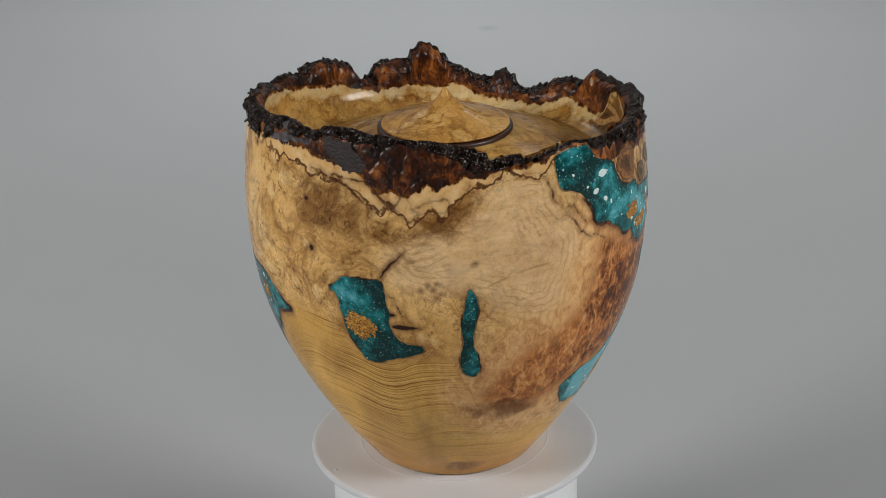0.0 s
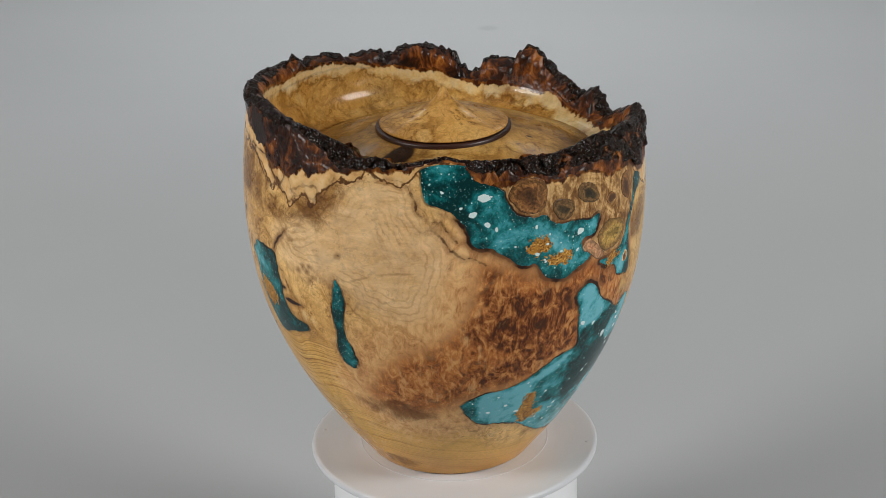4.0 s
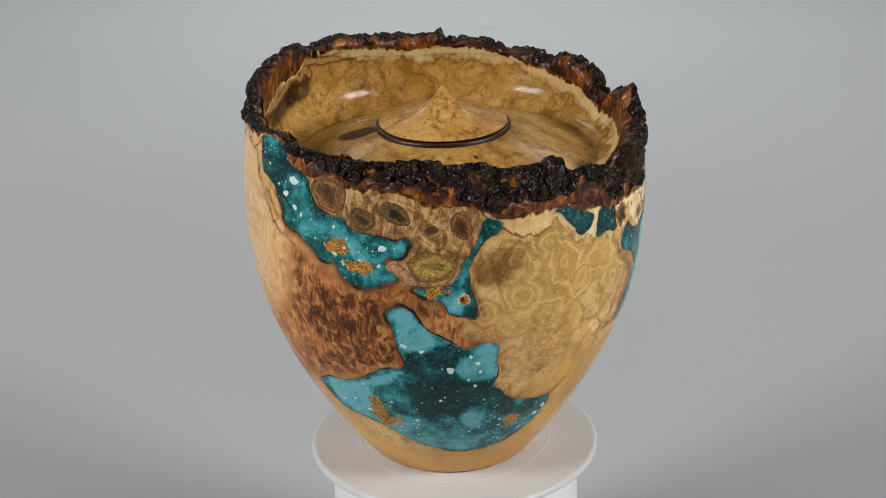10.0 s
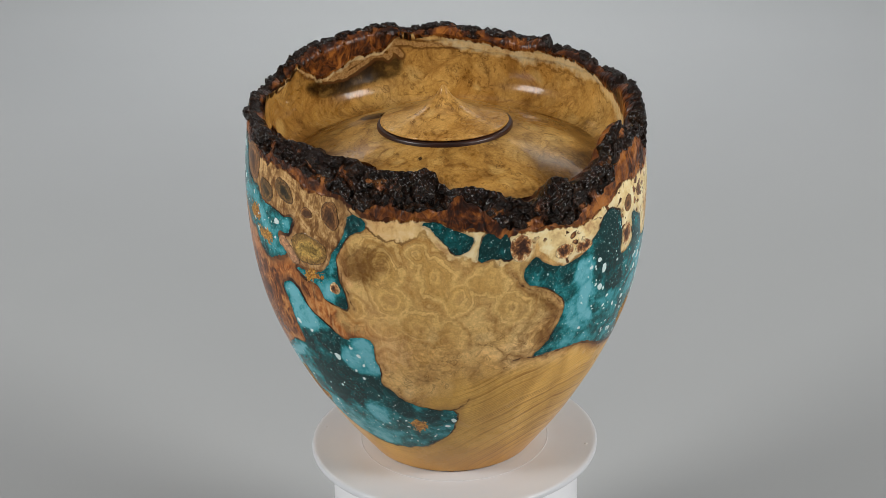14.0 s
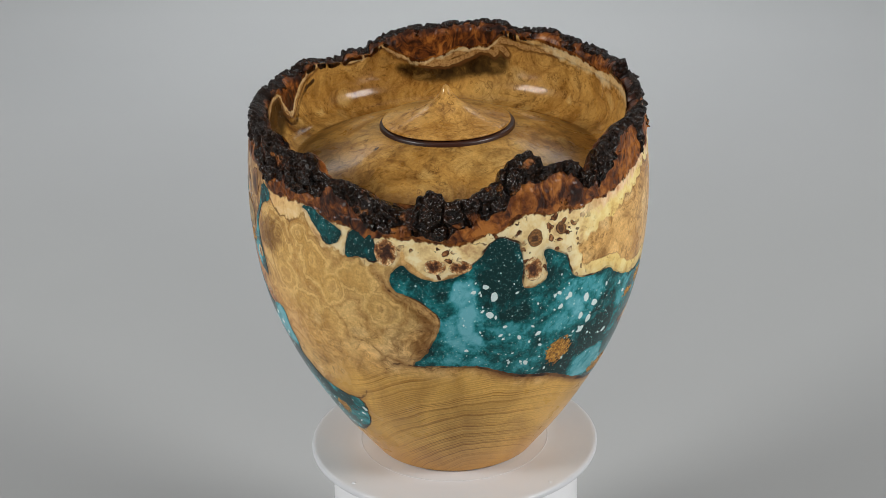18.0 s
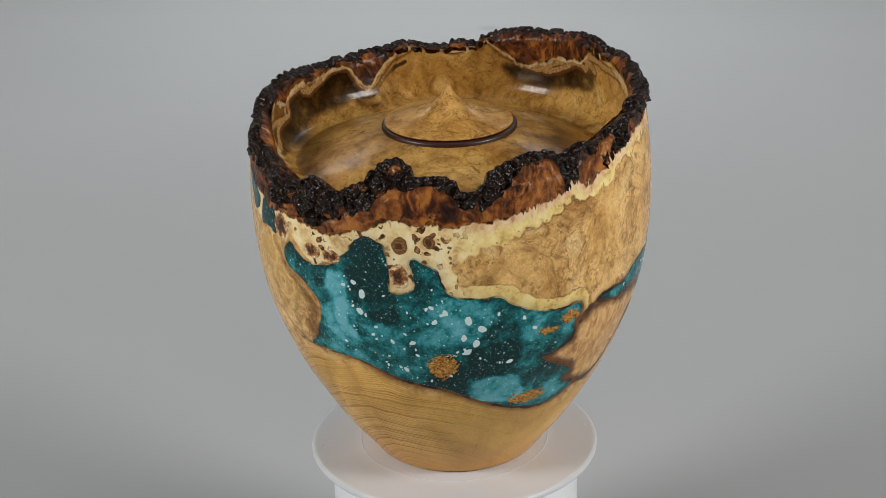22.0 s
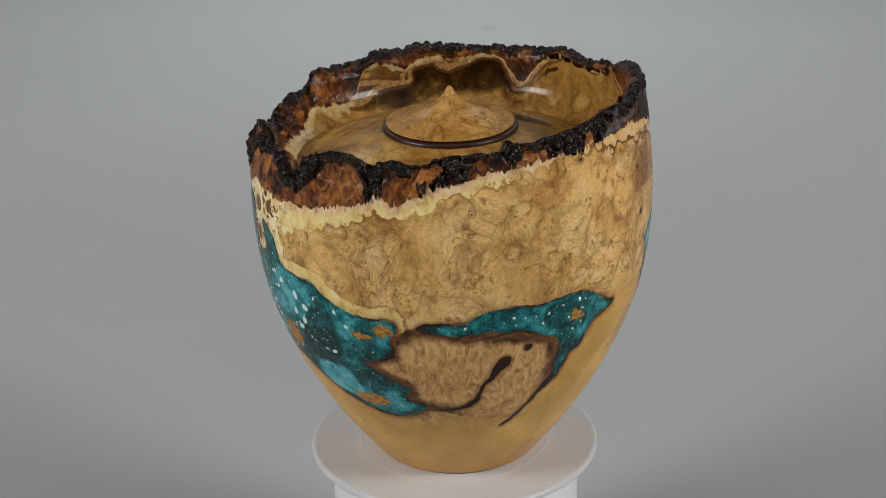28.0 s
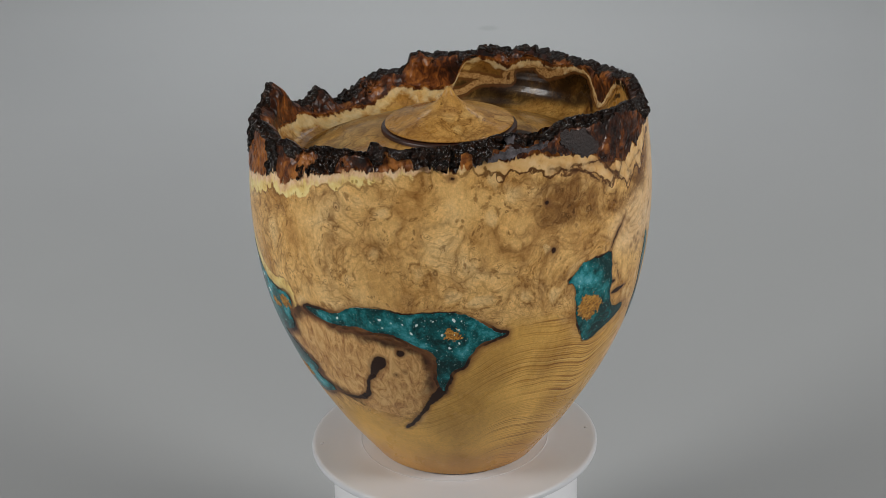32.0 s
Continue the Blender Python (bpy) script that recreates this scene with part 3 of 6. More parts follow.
def lathe(name, pts, n=160):
    """A turned shape from (radius, height) pairs."""
    ang = np.linspace(0, 2 * np.pi, n, endpoint=False)
    p = np.array(pts)
    v = np.stack([np.outer(np.cos(ang), p[:, 0]), np.outer(np.sin(ang), p[:, 0]), np.outer(np.ones(n), p[:, 1])], -1)
    return mesh(name, v.reshape(-1, 3), sheet(n, len(p), True))


def rounded(pts, times=2, closed=False):
    """Corner cutting: a smoother line through the same bends."""
    p = np.array(pts, float)
    for _ in range(times):
        nx = np.roll(p, -1, 0) if closed else p[1:]
        here = p if closed else p[:-1]
        q = np.stack([here * 0.75 + nx * 0.25, here * 0.25 + nx * 0.75], 1).reshape(-1, 2)
        p = q if closed else np.vstack([p[:1], q, p[-1:]])
    return p


def hashed(ix, iy, iz, seed):
    h = (ix * 374761393 + iy * 668265263 + iz * 1103515245 + seed * 974711) & 0xFFFFFFFF
    h = ((h ^ (h >> 13)) * 1274126177) & 0xFFFFFFFF
    h = ((h ^ (h >> 16)) * 2246822519) & 0xFFFFFFFF
    return ((h ^ (h >> 15)) & 0xFFFFFF) / float(0xFFFFFF)


def grainy(p, seed=0, octaves=3):
    """Value noise of places p (n, 3), about -1 to 1."""
    out, amp, tot = np.zeros(len(p)), 1.0, 0.0
    for o in range(octaves):
        i = np.floor(p).astype(np.int64)
        f = p - i
        f = f * f * (3 - 2 * f)
        s = 0
        for dx in (0, 1):
            for dy in (0, 1):
                for dz in (0, 1):
                    w = (f[:, 0] if dx else 1 - f[:, 0]) * (f[:, 1] if dy else 1 - f[:, 1]) * (f[:, 2] if dz else 1 - f[:, 2])
                    s = s + w * hashed(i[:, 0] + dx, i[:, 1] + dy, i[:, 2] + dz, seed + o)
        out += amp * (2 * s - 1)
        tot += amp
        amp *= 0.5
        p = p * 2.03 + 7.1
    return out / tot


def lumps(p, seed=0):
    """Distance to the nearest of scattered points, one in each unit cell."""
    i = np.floor(p).astype(np.int64)
    best = np.full(len(p), 9.0)
    for dx in (-1, 0, 1):
        for dy in (-1, 0, 1):
            for dz in (-1, 0, 1):
                c = i + (dx, dy, dz)
                q = np.stack([c[:, k] + hashed(c[:, 0], c[:, 1], c[:, 2], seed + 31 * k) for k in range(3)], -1)
                best = np.minimum(best, np.linalg.norm(p - q, axis=1))
    return best


def cracks(p, seed=0):
    """How far inside its cell each place is: nothing on the border between two scattered points."""
    i = np.floor(p).astype(np.int64)
    one, two = np.full(len(p), 9.0), np.full(len(p), 9.0)
    for dx in (-1, 0, 1):
        for dy in (-1, 0, 1):
            for dz in (-1, 0, 1):
                c = i + (dx, dy, dz)
                q = np.stack([c[:, k] + hashed(c[:, 0], c[:, 1], c[:, 2], seed + 31 * k) for k in range(3)], -1)
                d = np.linalg.norm(p - q, axis=1)
                two = np.minimum(two, np.maximum(one, d))
                one = np.minimum(one, d)
    return two - one


def sstep(x, lo, hi):
    t = np.clip((x - lo) / (hi - lo), 0, 1)
    return t * t * (3 - 2 * t)


# ---- the urn's shape; angles in degrees round the urn, heights in millimetres over its foot ----
PROFILE = rounded([(0.0, 37.5), (0.4, 38.4), (4, 41.0), (20, 53.6), (39, 65.5), (55, 74.1), (75, 82.3), (90, 86.4), (105, 88.8), (120, 90.0), (132, 90.2),
                   (145, 89.5), (160, 87.9), (172, 86.1), (186, 83.6)], 2)


def radius(h):
    return np.interp(h, PROFILE[:, 0], PROFILE[:, 1])


INNER = rounded([(138.0, 60.0), (142.1, 69.0), (144.3, 74.2), (149.0, 78.0), (155.0, 79.6), (163, 79.8), (172, 79.0), (186, 77.4)], 2)


def inner_radius(h):
    return np.interp(h, INNER[:, 0], INNER[:, 1])


RIM_TOP = [178.8, 178.0, 177.4, 176.8, 174.9, 171.5, 171.4, 171.9, 172.4, 170.0, 170.4, 170.9, 171.4, 171.9, 172.4, 173.0, 172.4, 171.8, 171.4, 171.1, 170.8, 170.6, 170.5, 170.3, 170.2, 170.1, 168.8, 169.2, 169.6, 169.9, 170.2, 170.5, 171.0, 171.4, 171.9, 171.8, 171.8, 169.5, 169.5, 169.8, 170.0, 169.7, 167.5, 166.4, 166.2, 166.1, 166.0, 166.2, 166.5, 168.1, 166.5, 161.2, 159.0, 159.5, 159.9, 159.1, 157.9, 156.7, 153.9, 152.5, 150.7, 149.2, 150.2, 155.8, 158.2, 157.4, 153.7, 154.5, 154.4, 157.0, 158.8, 160.3]
RIM_TOP_BEYOND = [166.3, 169.0, 170.8, 171.8, 169.6, 164.3, 164.5, 164.9, 164.9, 162.7, 157.8, 156.8, 160.3, 165.9, 167.9, 169.2, 170.4, 171.5, 171.8, 171.4, 170.4, 169.0, 168.8, 170.4, 171.0, 170.4, 169.8, 170.0, 170.3, 172.6, 173.1, 173.6, 173.9, 174.0, 174.0, 173.7, 174.3, 178.1, 176.8, 176.1, 175.7, 176.8, 177.1, 177.3, 177.6, 177.9, 178.3, 178.8, 179.5, 180.2, 180.7, 181.3, 181.0, 180.6, 180.2, 179.8, 179.4, 180.2, 182.0, 182.7, 183.0, 183.2, 182.8, 182.3, 181.9, 181.3, 180.9, 180.3, 180.2, 180.1, 180.0, 179.5]
BARK_LOW = [162.1, 161.9, 165.0, 164.1, 163.7, 165.6, 166.2, 165.7, 165.8, 166.3, 166.8, 166.3, 171.0, 171.4, 171.6, 171.2, 170.6, 166.5, 161.2, 158.8, 158.9, 159.1, 160.0, 161.0, 161.2, 160.6, 157.8, 157.3, 157.2, 157.4, 157.8, 157.3, 156.9, 155.8, 154.2, 151.6, 151.4, 151.8, 152.3, 152.7, 151.6, 149.1, 146.4, 145.2, 144.9, 145.2, 145.2, 144.8, 145.7, 145.6, 145.1, 143.8, 141.3, 140.9, 140.7, 140.6, 138.0, 136.1, 136.9, 137.3, 137.5, 136.9, 137.4, 136.4, 136.1, 136.0, 134.6, 134.5, 135.8, 137.1, 139.2, 138.5]
BARK_LOW_BEYOND = [140.2, 144.0, 144.9, 145.3, 144.0, 143.4, 144.0, 144.0, 143.2, 142.7, 143.8, 143.8, 143.8, 144.4, 145.3, 145.4, 145.7, 147.0, 148.5, 149.2, 149.1, 151.1, 153.3, 153.9, 151.3, 151.6, 154.9, 155.7, 157.3, 159.1, 160.2, 161.4, 162.4, 163.2, 163.8, 164.4, 164.9, 165.7, 166.5, 166.4, 166.8, 166.7, 167.8, 168.2, 167.4, 166.9, 166.9, 167.5, 168.7, 169.5, 169.9, 169.6, 169.3, 170.2, 170.6, 170.6, 169.6, 168.7, 167.9, 167.3, 167.3, 166.9, 165.6, 162.5, 158.2, 157.6, 158.4, 157.1, 156.8, 159.3, 161.3, 158.7]
BARK_LOW_INSIDE = [166.0, 167.8, 170.3, 172.6, 172.1, 171.0, 169.0, 168.2, 167.8, 168.4, 169.7, 170.8, 171.7, 172.1, 170.7, 169.1, 168.1, 166.1, 162.9, 158.8, 154.2, 154.4, 158.2, 163.4, 166.2, 166.5, 166.7, 165.7, 165.0, 164.3, 163.9, 164.0, 165.2, 165.8, 165.8, 164.4, 162.0, 160.5, 162.0, 163.0, 163.7, 164.3, 164.3, 162.7, 156.1, 150.7, 149.9, 149.5, 149.7, 150.0, 150.3, 150.9, 151.4, 151.6, 150.5, 149.2, 147.7, 146.3, 146.0, 146.1, 146.2, 146.2, 146.2, 146.3, 146.4, 146.5, 146.9, 147.5, 148.6, 149.9, 151.4, 151.4]
BARK_LOW_INSIDE_BEYOND = [150.8, 150.5, 151.0, 151.4, 151.8, 152.3, 152.5, 152.7, 152.2, 151.5, 151.4, 152.3, 153.2, 154.1, 155.8, 157.5, 158.4, 158.3, 158.2, 158.9, 159.9, 160.9, 161.4, 161.6, 162.3, 164.1, 165.8, 165.7, 166.2, 167.1, 167.8, 168.4, 168.9, 169.4, 169.5, 169.6, 169.7, 169.7, 169.2, 168.7, 168.2, 168.3, 168.8, 169.3, 169.9, 170.6, 171.3, 171.9, 172.4, 173.0, 173.5, 174.1, 174.5, 174.7, 174.9, 175.7, 176.7, 176.9, 176.2, 172.7, 169.6, 169.5, 169.4, 169.0, 168.3, 167.3, 165.7, 164.2, 163.1, 162.3, 162.7, 164.0]
CRUST_LOW = [172.9, 167.4, 165.7, 165.6, 166.2, 166.9, 173.4, 174.5, 173.1, 166.2, 165.3, 164.6, 163.1, 160.8, 160.3, 161.9, 161.3, 160.1, 156.7, 155.7, 152.8, 147.2, 150.4, 151.7, 150.0, 149.0, 154.7, 153.7, 146.3, 139.9, 139.0, 138.3, 138.6, 139.8, 143.5, 145.6, 150.4, 158.3, 158.9, 159.4, 158.5, 149.9, 149.6, 155.1, 166.4, 167.8, 166.6, 159.2, 166.5, 162.3, 162.1, 167.1, 169.4, 170.2, 170.3, 171.4, 171.4, 170.8, 171.6, 172.3, 173.3, 174.3, 174.8, 174.5, 174.9, 176.3, 177.7, 178.0, 177.8, 178.0, 177.8, 176.6]
PALE_LOW = [149.2, 153.8, 157.5, 159.8, 161.4, 163.0, 163.7, 164.1, 163.2, 162.4, 161.8, 162.0, 166.5, 167.6, 168.0, 167.9, 167.4, 163.6, 158.6, 156.0, 155.9, 156.1, 157.0, 157.9, 158.1, 157.3, 154.6, 153.6, 153.2, 153.4, 153.7, 153.3, 152.9, 151.8, 150.2, 147.8, 147.4, 147.8, 148.3, 148.6, 147.6, 144.7, 141.6, 140.9, 138.0, 136.0, 136.6, 137.7, 139.2, 139.0, 134.8, 130.2, 129.2, 129.2, 127.4, 129.6, 127.1, 123.4, 126.6, 123.3, 124.1, 131.5, 124.3, 120.2, 119.4, 118.8, 119.8, 121.7, 126.1, 127.8, 130.7, 108.3]
PALE_LOW_BEYOND = [106.6, 110.1, 111.8, 112.7, 112.2, 114.6, 119.3, 125.3, 125.7, 126.8, 127.7, 129.3, 131.4, 133.2, 134.3, 135.6, 137.0, 137.9, 139.0, 141.3, 143.4, 145.3, 146.5, 146.7, 145.5, 145.4, 146.0, 147.6, 149.3, 151.7, 154.0, 154.7, 155.5, 156.6, 157.7, 158.7, 159.9, 161.0, 162.2, 162.8, 163.4, 164.0, 164.4, 164.8, 165.2, 165.3, 165.4, 165.5, 165.4, 165.2, 164.9, 163.8, 164.3, 164.1, 164.0, 163.7, 162.9, 162.0, 161.7, 161.4, 160.9, 160.0, 157.3, 153.7, 150.8, 149.6, 152.6, 148.9, 145.9, 147.7, 149.7, 149.3]
GRAIN_TOP = [78, 48, 38, 34, 34, 30, 24, 20, 20, 20, 22, 34, 52, 66, 72, 72, 72, 70, 66, 62, 58, 54, 50, 46, 44, 42, 40, 40, 44, 70, 88, 96, 96, 86, 80, 80]


def around(values, a):
    """A value at the angles a from a list that goes evenly round the urn."""
    return np.interp(np.asarray(a) % 360, np.linspace(0, 360, len(values) + 1), list(values) + [values[0]])


def spot(a, h, r):
    """The place at angle a, height h and radius r, in the urn's metres."""
    th = np.radians(np.asarray(a) - 90)
    return np.stack([r * np.cos(th), r * np.sin(th), np.asarray(h) + 0 * th], -1) / 1000


def stirred(a, h, big=1.0):
    """Angles and heights, moved a little by noise, so that drawn outlines get a natural wander."""
    p = spot(a, h, radius(h)) * 1000
    u = big * (1.0 * grainy(p / 6.0, 3) + 0.5 * grainy(p / 2.2, 5))
    v = big * (1.0 * grainy(p / 6.0, 13) + 0.5 * grainy(p / 2.2, 15))
    return a + np.degrees(u / radius(h)), h + v


def signed(outline, a, h, far=14.0):
    """Distance in millimetres from a closed outline on the urn; below zero inside."""
    p = rounded(outline, 1, True)
    mid_a, mm = p[:, 0].mean(), radius(p[:, 1].mean()) * math.pi / 180
    x, y = ((a - mid_a + 180) % 360 - 180) * mm, h
    px, py = (p[:, 0] - mid_a) * mm, p[:, 1]
    out = np.full(len(x), far)
    near = np.where((x > px.min() - far) & (x < px.max() + far) & (y > py.min() - far) & (y < py.max() + far))[0]
    x, y = x[near], y[near]
    best, inside = np.full(len(x), 1e9), np.zeros(len(x), bool)
    for k in range(len(px)):
        ax, ay, bx, by = px[k - 1], py[k - 1], px[k], py[k]
        dx, dy = bx - ax, by - ay
        t = np.clip(((x - ax) * dx + (y - ay) * dy) / (dx * dx + dy * dy + 1e-12), 0, 1)
        best = np.minimum(best, (x - ax - t * dx) ** 2 + (y - ay - t * dy) ** 2)
        cross = (ay > y) != (by > y)
        inside ^= cross & (x < ax + (y - ay) * dx / (dy if abs(dy) > 1e-9 else 1e-9))
    d = np.sqrt(best)
    out[near] = np.minimum(np.where(inside, -d, d), far)
    return out


def trail(line, a, h, far=14.0):
    """Distance in millimetres from an open line on the urn."""
    p = rounded(line, 1)
    mid_a, mm = p[:, 0].mean(), radius(p[:, 1].mean()) * math.pi / 180
    x, y = ((a - mid_a + 180) % 360 - 180) * mm, h
    px, py = (p[:, 0] - mid_a) * mm, p[:, 1]
    out = np.full(len(x), far)
    near = np.where((x > px.min() - far) & (x < px.max() + far) & (y > py.min() - far) & (y < py.max() + far))[0]
    x, y, best = x[near], y[near], np.full(len(near), far * far)
    for k in range(1, len(px)):
        dx, dy = px[k] - px[k - 1], py[k] - py[k - 1]
        t = np.clip(((x - px[k - 1]) * dx + (y - py[k - 1]) * dy) / (dx * dx + dy * dy + 1e-12), 0, 1)
        best = np.minimum(best, (x - px[k - 1] - t * dx) ** 2 + (y - py[k - 1] - t * dy) ** 2)
    out[near] = np.sqrt(best)
    return out


def zone(outline, a, h, soft):
    """One inside an outline, fading to nothing over a soft edge."""
    return 1 - sstep(signed(outline, a, h), -soft, soft)


# outlines of the resin inlays
SLIT = [(5.5, 116.0), (6.6, 114.0), (8.0, 107.5), (7.4, 103.4), (6.5, 97.8), (6.3, 89.3), (7.5, 81.8), (8.7, 75.7), (7.1, 71.4), (5.0, 72.2), (3.2, 75.4), (2.7, 81.4), (3.8, 89.1), (3.2, 94.8), (3.7, 103.2), (4.1, 108.6), (4.8, 112.6)]
SQUARE = [(325.5, 111.5), (328.0, 114.4), (330.2, 118.6), (334.0, 118.9), (338.1, 118.4), (341.7, 119.6), (342.7, 114.3), (343.1, 107.8), (343.8, 102.5), (342.9, 98.1), (344.8, 92.0), (347.9, 89.0), (352.2, 88.8), (352.5, 85.8),
          (350.0, 83.8), (344.8, 81.3), (338.4, 77.5), (334.8, 78.3), (332.8, 84.0), (330.6, 90.7), (329.6, 98.8), (328.9, 106.8), (328.0, 110.5)]
CLOUD = [(30.6, 167.8), (36.1, 168.9), (41.5, 168.4), (44.5, 165.5), (46.7, 160.1), (52.5, 157.5), (52.9, 151.7), (54.5, 146.9), (57.4, 144.2), (61.1, 143.0), (64.1, 143.9), (65.7, 140.0), (69.4, 137.1), (73.1, 138.0), (78.2, 136.0),
         (82.9, 137.6), (81.4, 133.3), (79.6, 128.5), (75.9, 129.1), (75.1, 126.1), (78.0, 123.0), (79.4, 120.4), (77.2, 117.9), (74.2, 115.9), (69.6, 113.1), (65.1, 114.0), (62.2, 118.9), (60.9, 123.3), (57.9, 123.2), (54.2, 124.9),
         (52.1, 129.3), (48.5, 132.7), (45.5, 132.7), (43.4, 135.8), (42.7, 139.9), (40.9, 144.6), (37.6, 150.8), (33.0, 152.1), (31.0, 154.2), (30.6, 162.3)]
CHANNEL = [(101.5, 146.1), (107.0, 143.0), (106.4, 138.3), (102.6, 137.1), (100.1, 133.6), (98.4, 127.8), (97.3, 121.8), (97.7, 116.5), (99.1, 109.5), (99.9, 102.6), (98.8, 100.7), (95.5, 102.5), (92.3, 103.3), (91.4, 107.5),
           (88.3, 110.8), (84.6, 112.6), (82.3, 115.0), (86.8, 114.9), (91.4, 115.4), (94.5, 120.0), (96.4, 125.8), (98.4, 131.6), (100.7, 138.4)]
STAR = [(74.7, 102.6), (77.0, 105.9), (80.0, 106.5), (82.6, 103.6), (84.9, 97.2), (88.0, 93.1), (91.3, 90.4), (93.9, 86.8), (97.0, 85.0), (100.0, 87.0), (103.0, 88.0), (106.2, 87.0), (105.8, 78.9), (106.5, 68.5), (105.5, 62.4),
        (108.7, 59.9), (111.4, 54.6), (116.3, 51.7), (122.5, 49.0), (128.3, 49.7), (131.0, 45.3), (129.5, 38.1), (126.0, 30.9), (119.2, 23.9), (110.0, 20.1), (97.4, 19.4), (88.0, 21.5), (78.4, 24.7), (70.1, 31.0), (63.8, 36.6),
        (56.1, 39.0), (47.8, 40.1), (43.4, 45.9), (40.8, 51.0), (39.8, 54.1), (47.9, 59.9), (56.3, 60.3), (63.1, 65.3), (68.6, 70.4), (73.9, 74.1), (79.2, 74.6), (78.6, 80.8), (77.0, 90.0), (76.1, 97.0)]
WEDGE = [(121.2, 144.0), (126.1, 144.7), (129.7, 141.6), (133.4, 138.4), (135.5, 136.6), (134.0, 131.8), (131.0, 129.4), (128.9, 133.1), (126.7, 136.8), (124.6, 140.8)]
NOTCH = [(138.2, 138.8), (141.4, 137.2), (144.7, 137.9), (145.1, 131.8), (145.5, 126.1), (141.3, 127.3), (136.1, 126.1), (136.9, 131.6)]
SEA_UPPER = [(148.5, 120.2), (150.8, 123.3), (152.5, 124.9), (154.8, 121.6), (157.8, 118.2), (162.4, 118.1), (167.7, 120.5), (170.0, 123.6), (173.0, 128.1), (174.5, 131.8), (176.0, 134.9), (179.0, 136.4), (181.9, 133.6), (183.7, 130.9),
             (184.5, 122.0), (184.0, 114.3), (185.6, 111.4), (188.6, 112.1), (191.8, 115.3), (191.7, 120.5), (190.2, 127.2), (192.5, 127.9), (196.5, 124.4), (197.9, 121.9), (199.2, 114.2), (202.2, 110.4), (207.4, 109.5), (214.9, 109.5),
             (218.0, 105.0), (222.8, 101.1), (229.5, 98.6), (234.9, 98.0), (238.4, 99.5), (240.8, 95.0)]
SEA_LOWER = [(237.6, 89.8), (239.0, 82.1), (232.7, 77.0), (226.8, 74.7), (232.6, 70.5), (237.8, 66.0), (243.3, 61.8), (237.9, 57.5), (248.0, 50.8), (242.2, 47.5), (236.1, 45.1), (227.9, 46.0), (220.0, 49.0), (212.3, 53.4),
             (201.5, 61.4), (193.5, 65.2), (187.0, 66.6), (180.5, 70.2), (173.7, 75.0), (167.1, 76.2), (156.8, 75.7), (152.4, 76.2), (157.3, 81.0), (159.9, 88.5), (162.4, 97.4), (161.6, 102.8), (158.9, 106.6), (154.3, 111.0), (149.5, 113.3)]
TAIL = [(251.5, 97.8), (255.3, 97.9), (259.2, 98.3), (263.1, 101.8), (264.5, 103.3), (271.5, 104.7), (276.4, 104.9), (279.5, 102.7), (285.7, 104.7), (293.3, 105.3), (297.8, 103.1), (301.6, 98.4), (305.6, 94.1), (308.8, 92.8), (304.0, 91.1), (300.1, 88.8),
        (297.7, 83.0), (296.1, 77.1), (292.8, 75.7), (290.9, 67.4), (289.9, 62.3), (288.3, 67.4), (287.8, 74.1), (288.8, 80.4), (286.6, 86.3), (281.9, 88.3), (279.7, 91.5), (275.7, 93.7), (270.6, 92.5), (267.3, 94.4), (261.7, 93.3), (258.6, 92.3), (253.6, 92.9), (249.5, 95.0), (246.5, 97.2)]
# name of the spread of tones, outline, how light
INLAYS = [(SLIT, -0.06), (SQUARE, -0.02), (CLOUD, 0.03), (CHANNEL, 0.08), (STAR, 0.06), (WEDGE, -0.16), (NOTCH, -0.16), (SEA_UPPER + SEA_LOWER, -0.01), (TAIL, -0.02)]
RED = [(43.0, 131.0), (54.0, 128.0), (62.0, 121.0), (70.0, 114.5), (80.0, 117.0), (92.0, 108.0), (103.0, 95.0), (106.0, 88.0), (97.0, 84.0), (90.0, 92.0), (82.0, 104.0), (80.0, 98.0), (81.0, 74.0), (62.0, 60.0), (43.0, 54.0),
       (29.0, 44.0), (13.0, 49.0), (6.0, 57.0), (11.0, 70.0), (19.0, 83.0), (30.0, 90.0), (39.0, 100.0), (42.0, 116.0)]
SLIVER = [(302.0, 171.0), (306.0, 172.6), (313.0, 173.3), (319.5, 175.0), (321.5, 173.8), (315.0, 171.2), (309.0, 169.9), (303.0, 169.8)]
DAB = [(308.4, 176.6), (310.6, 178.6), (311.8, 176.8), (309.4, 175.4)]
SLAB = [(324.0, 177.5), (328.0, 178.2), (333.5, 175.5), (336.0, 170.7), (339.0, 164.0), (332.6, 165.5), (327.0, 167.5), (325.0, 172.0)]
# how the growth lines rise and fall round the foot
SWEEP = rounded([(-8.0, 15.0), (15.0, 15.0), (40.0, 8.0), (118.0, 0.0), (150.0, 24.0), (180.0, 40.0), (240.0, 5.0), (275.0, -14.0), (296.0, 0.0), (310.0, 15.0), (328.0, 13.0), (341.0, 6.0), (352.0, 15.0), (375.0, 15.0)], 2)
CURL = [(268.4, 78.6), (270.1, 80.8), (272.6, 81.2), (273.8, 78.7), (273.2, 75.5), (270.6, 72.3), (268.4, 67.9), (265.8, 63.6), (264.8, 58.3), (263.0, 53.4), (259.7, 50.6), (253.3, 49.8), (244.5, 50.5), (253.7, 51.8), (259.1, 53.4), (262.2, 57.9), (264.0, 63.4), (266.2, 69.7), (267.4, 75.4)]
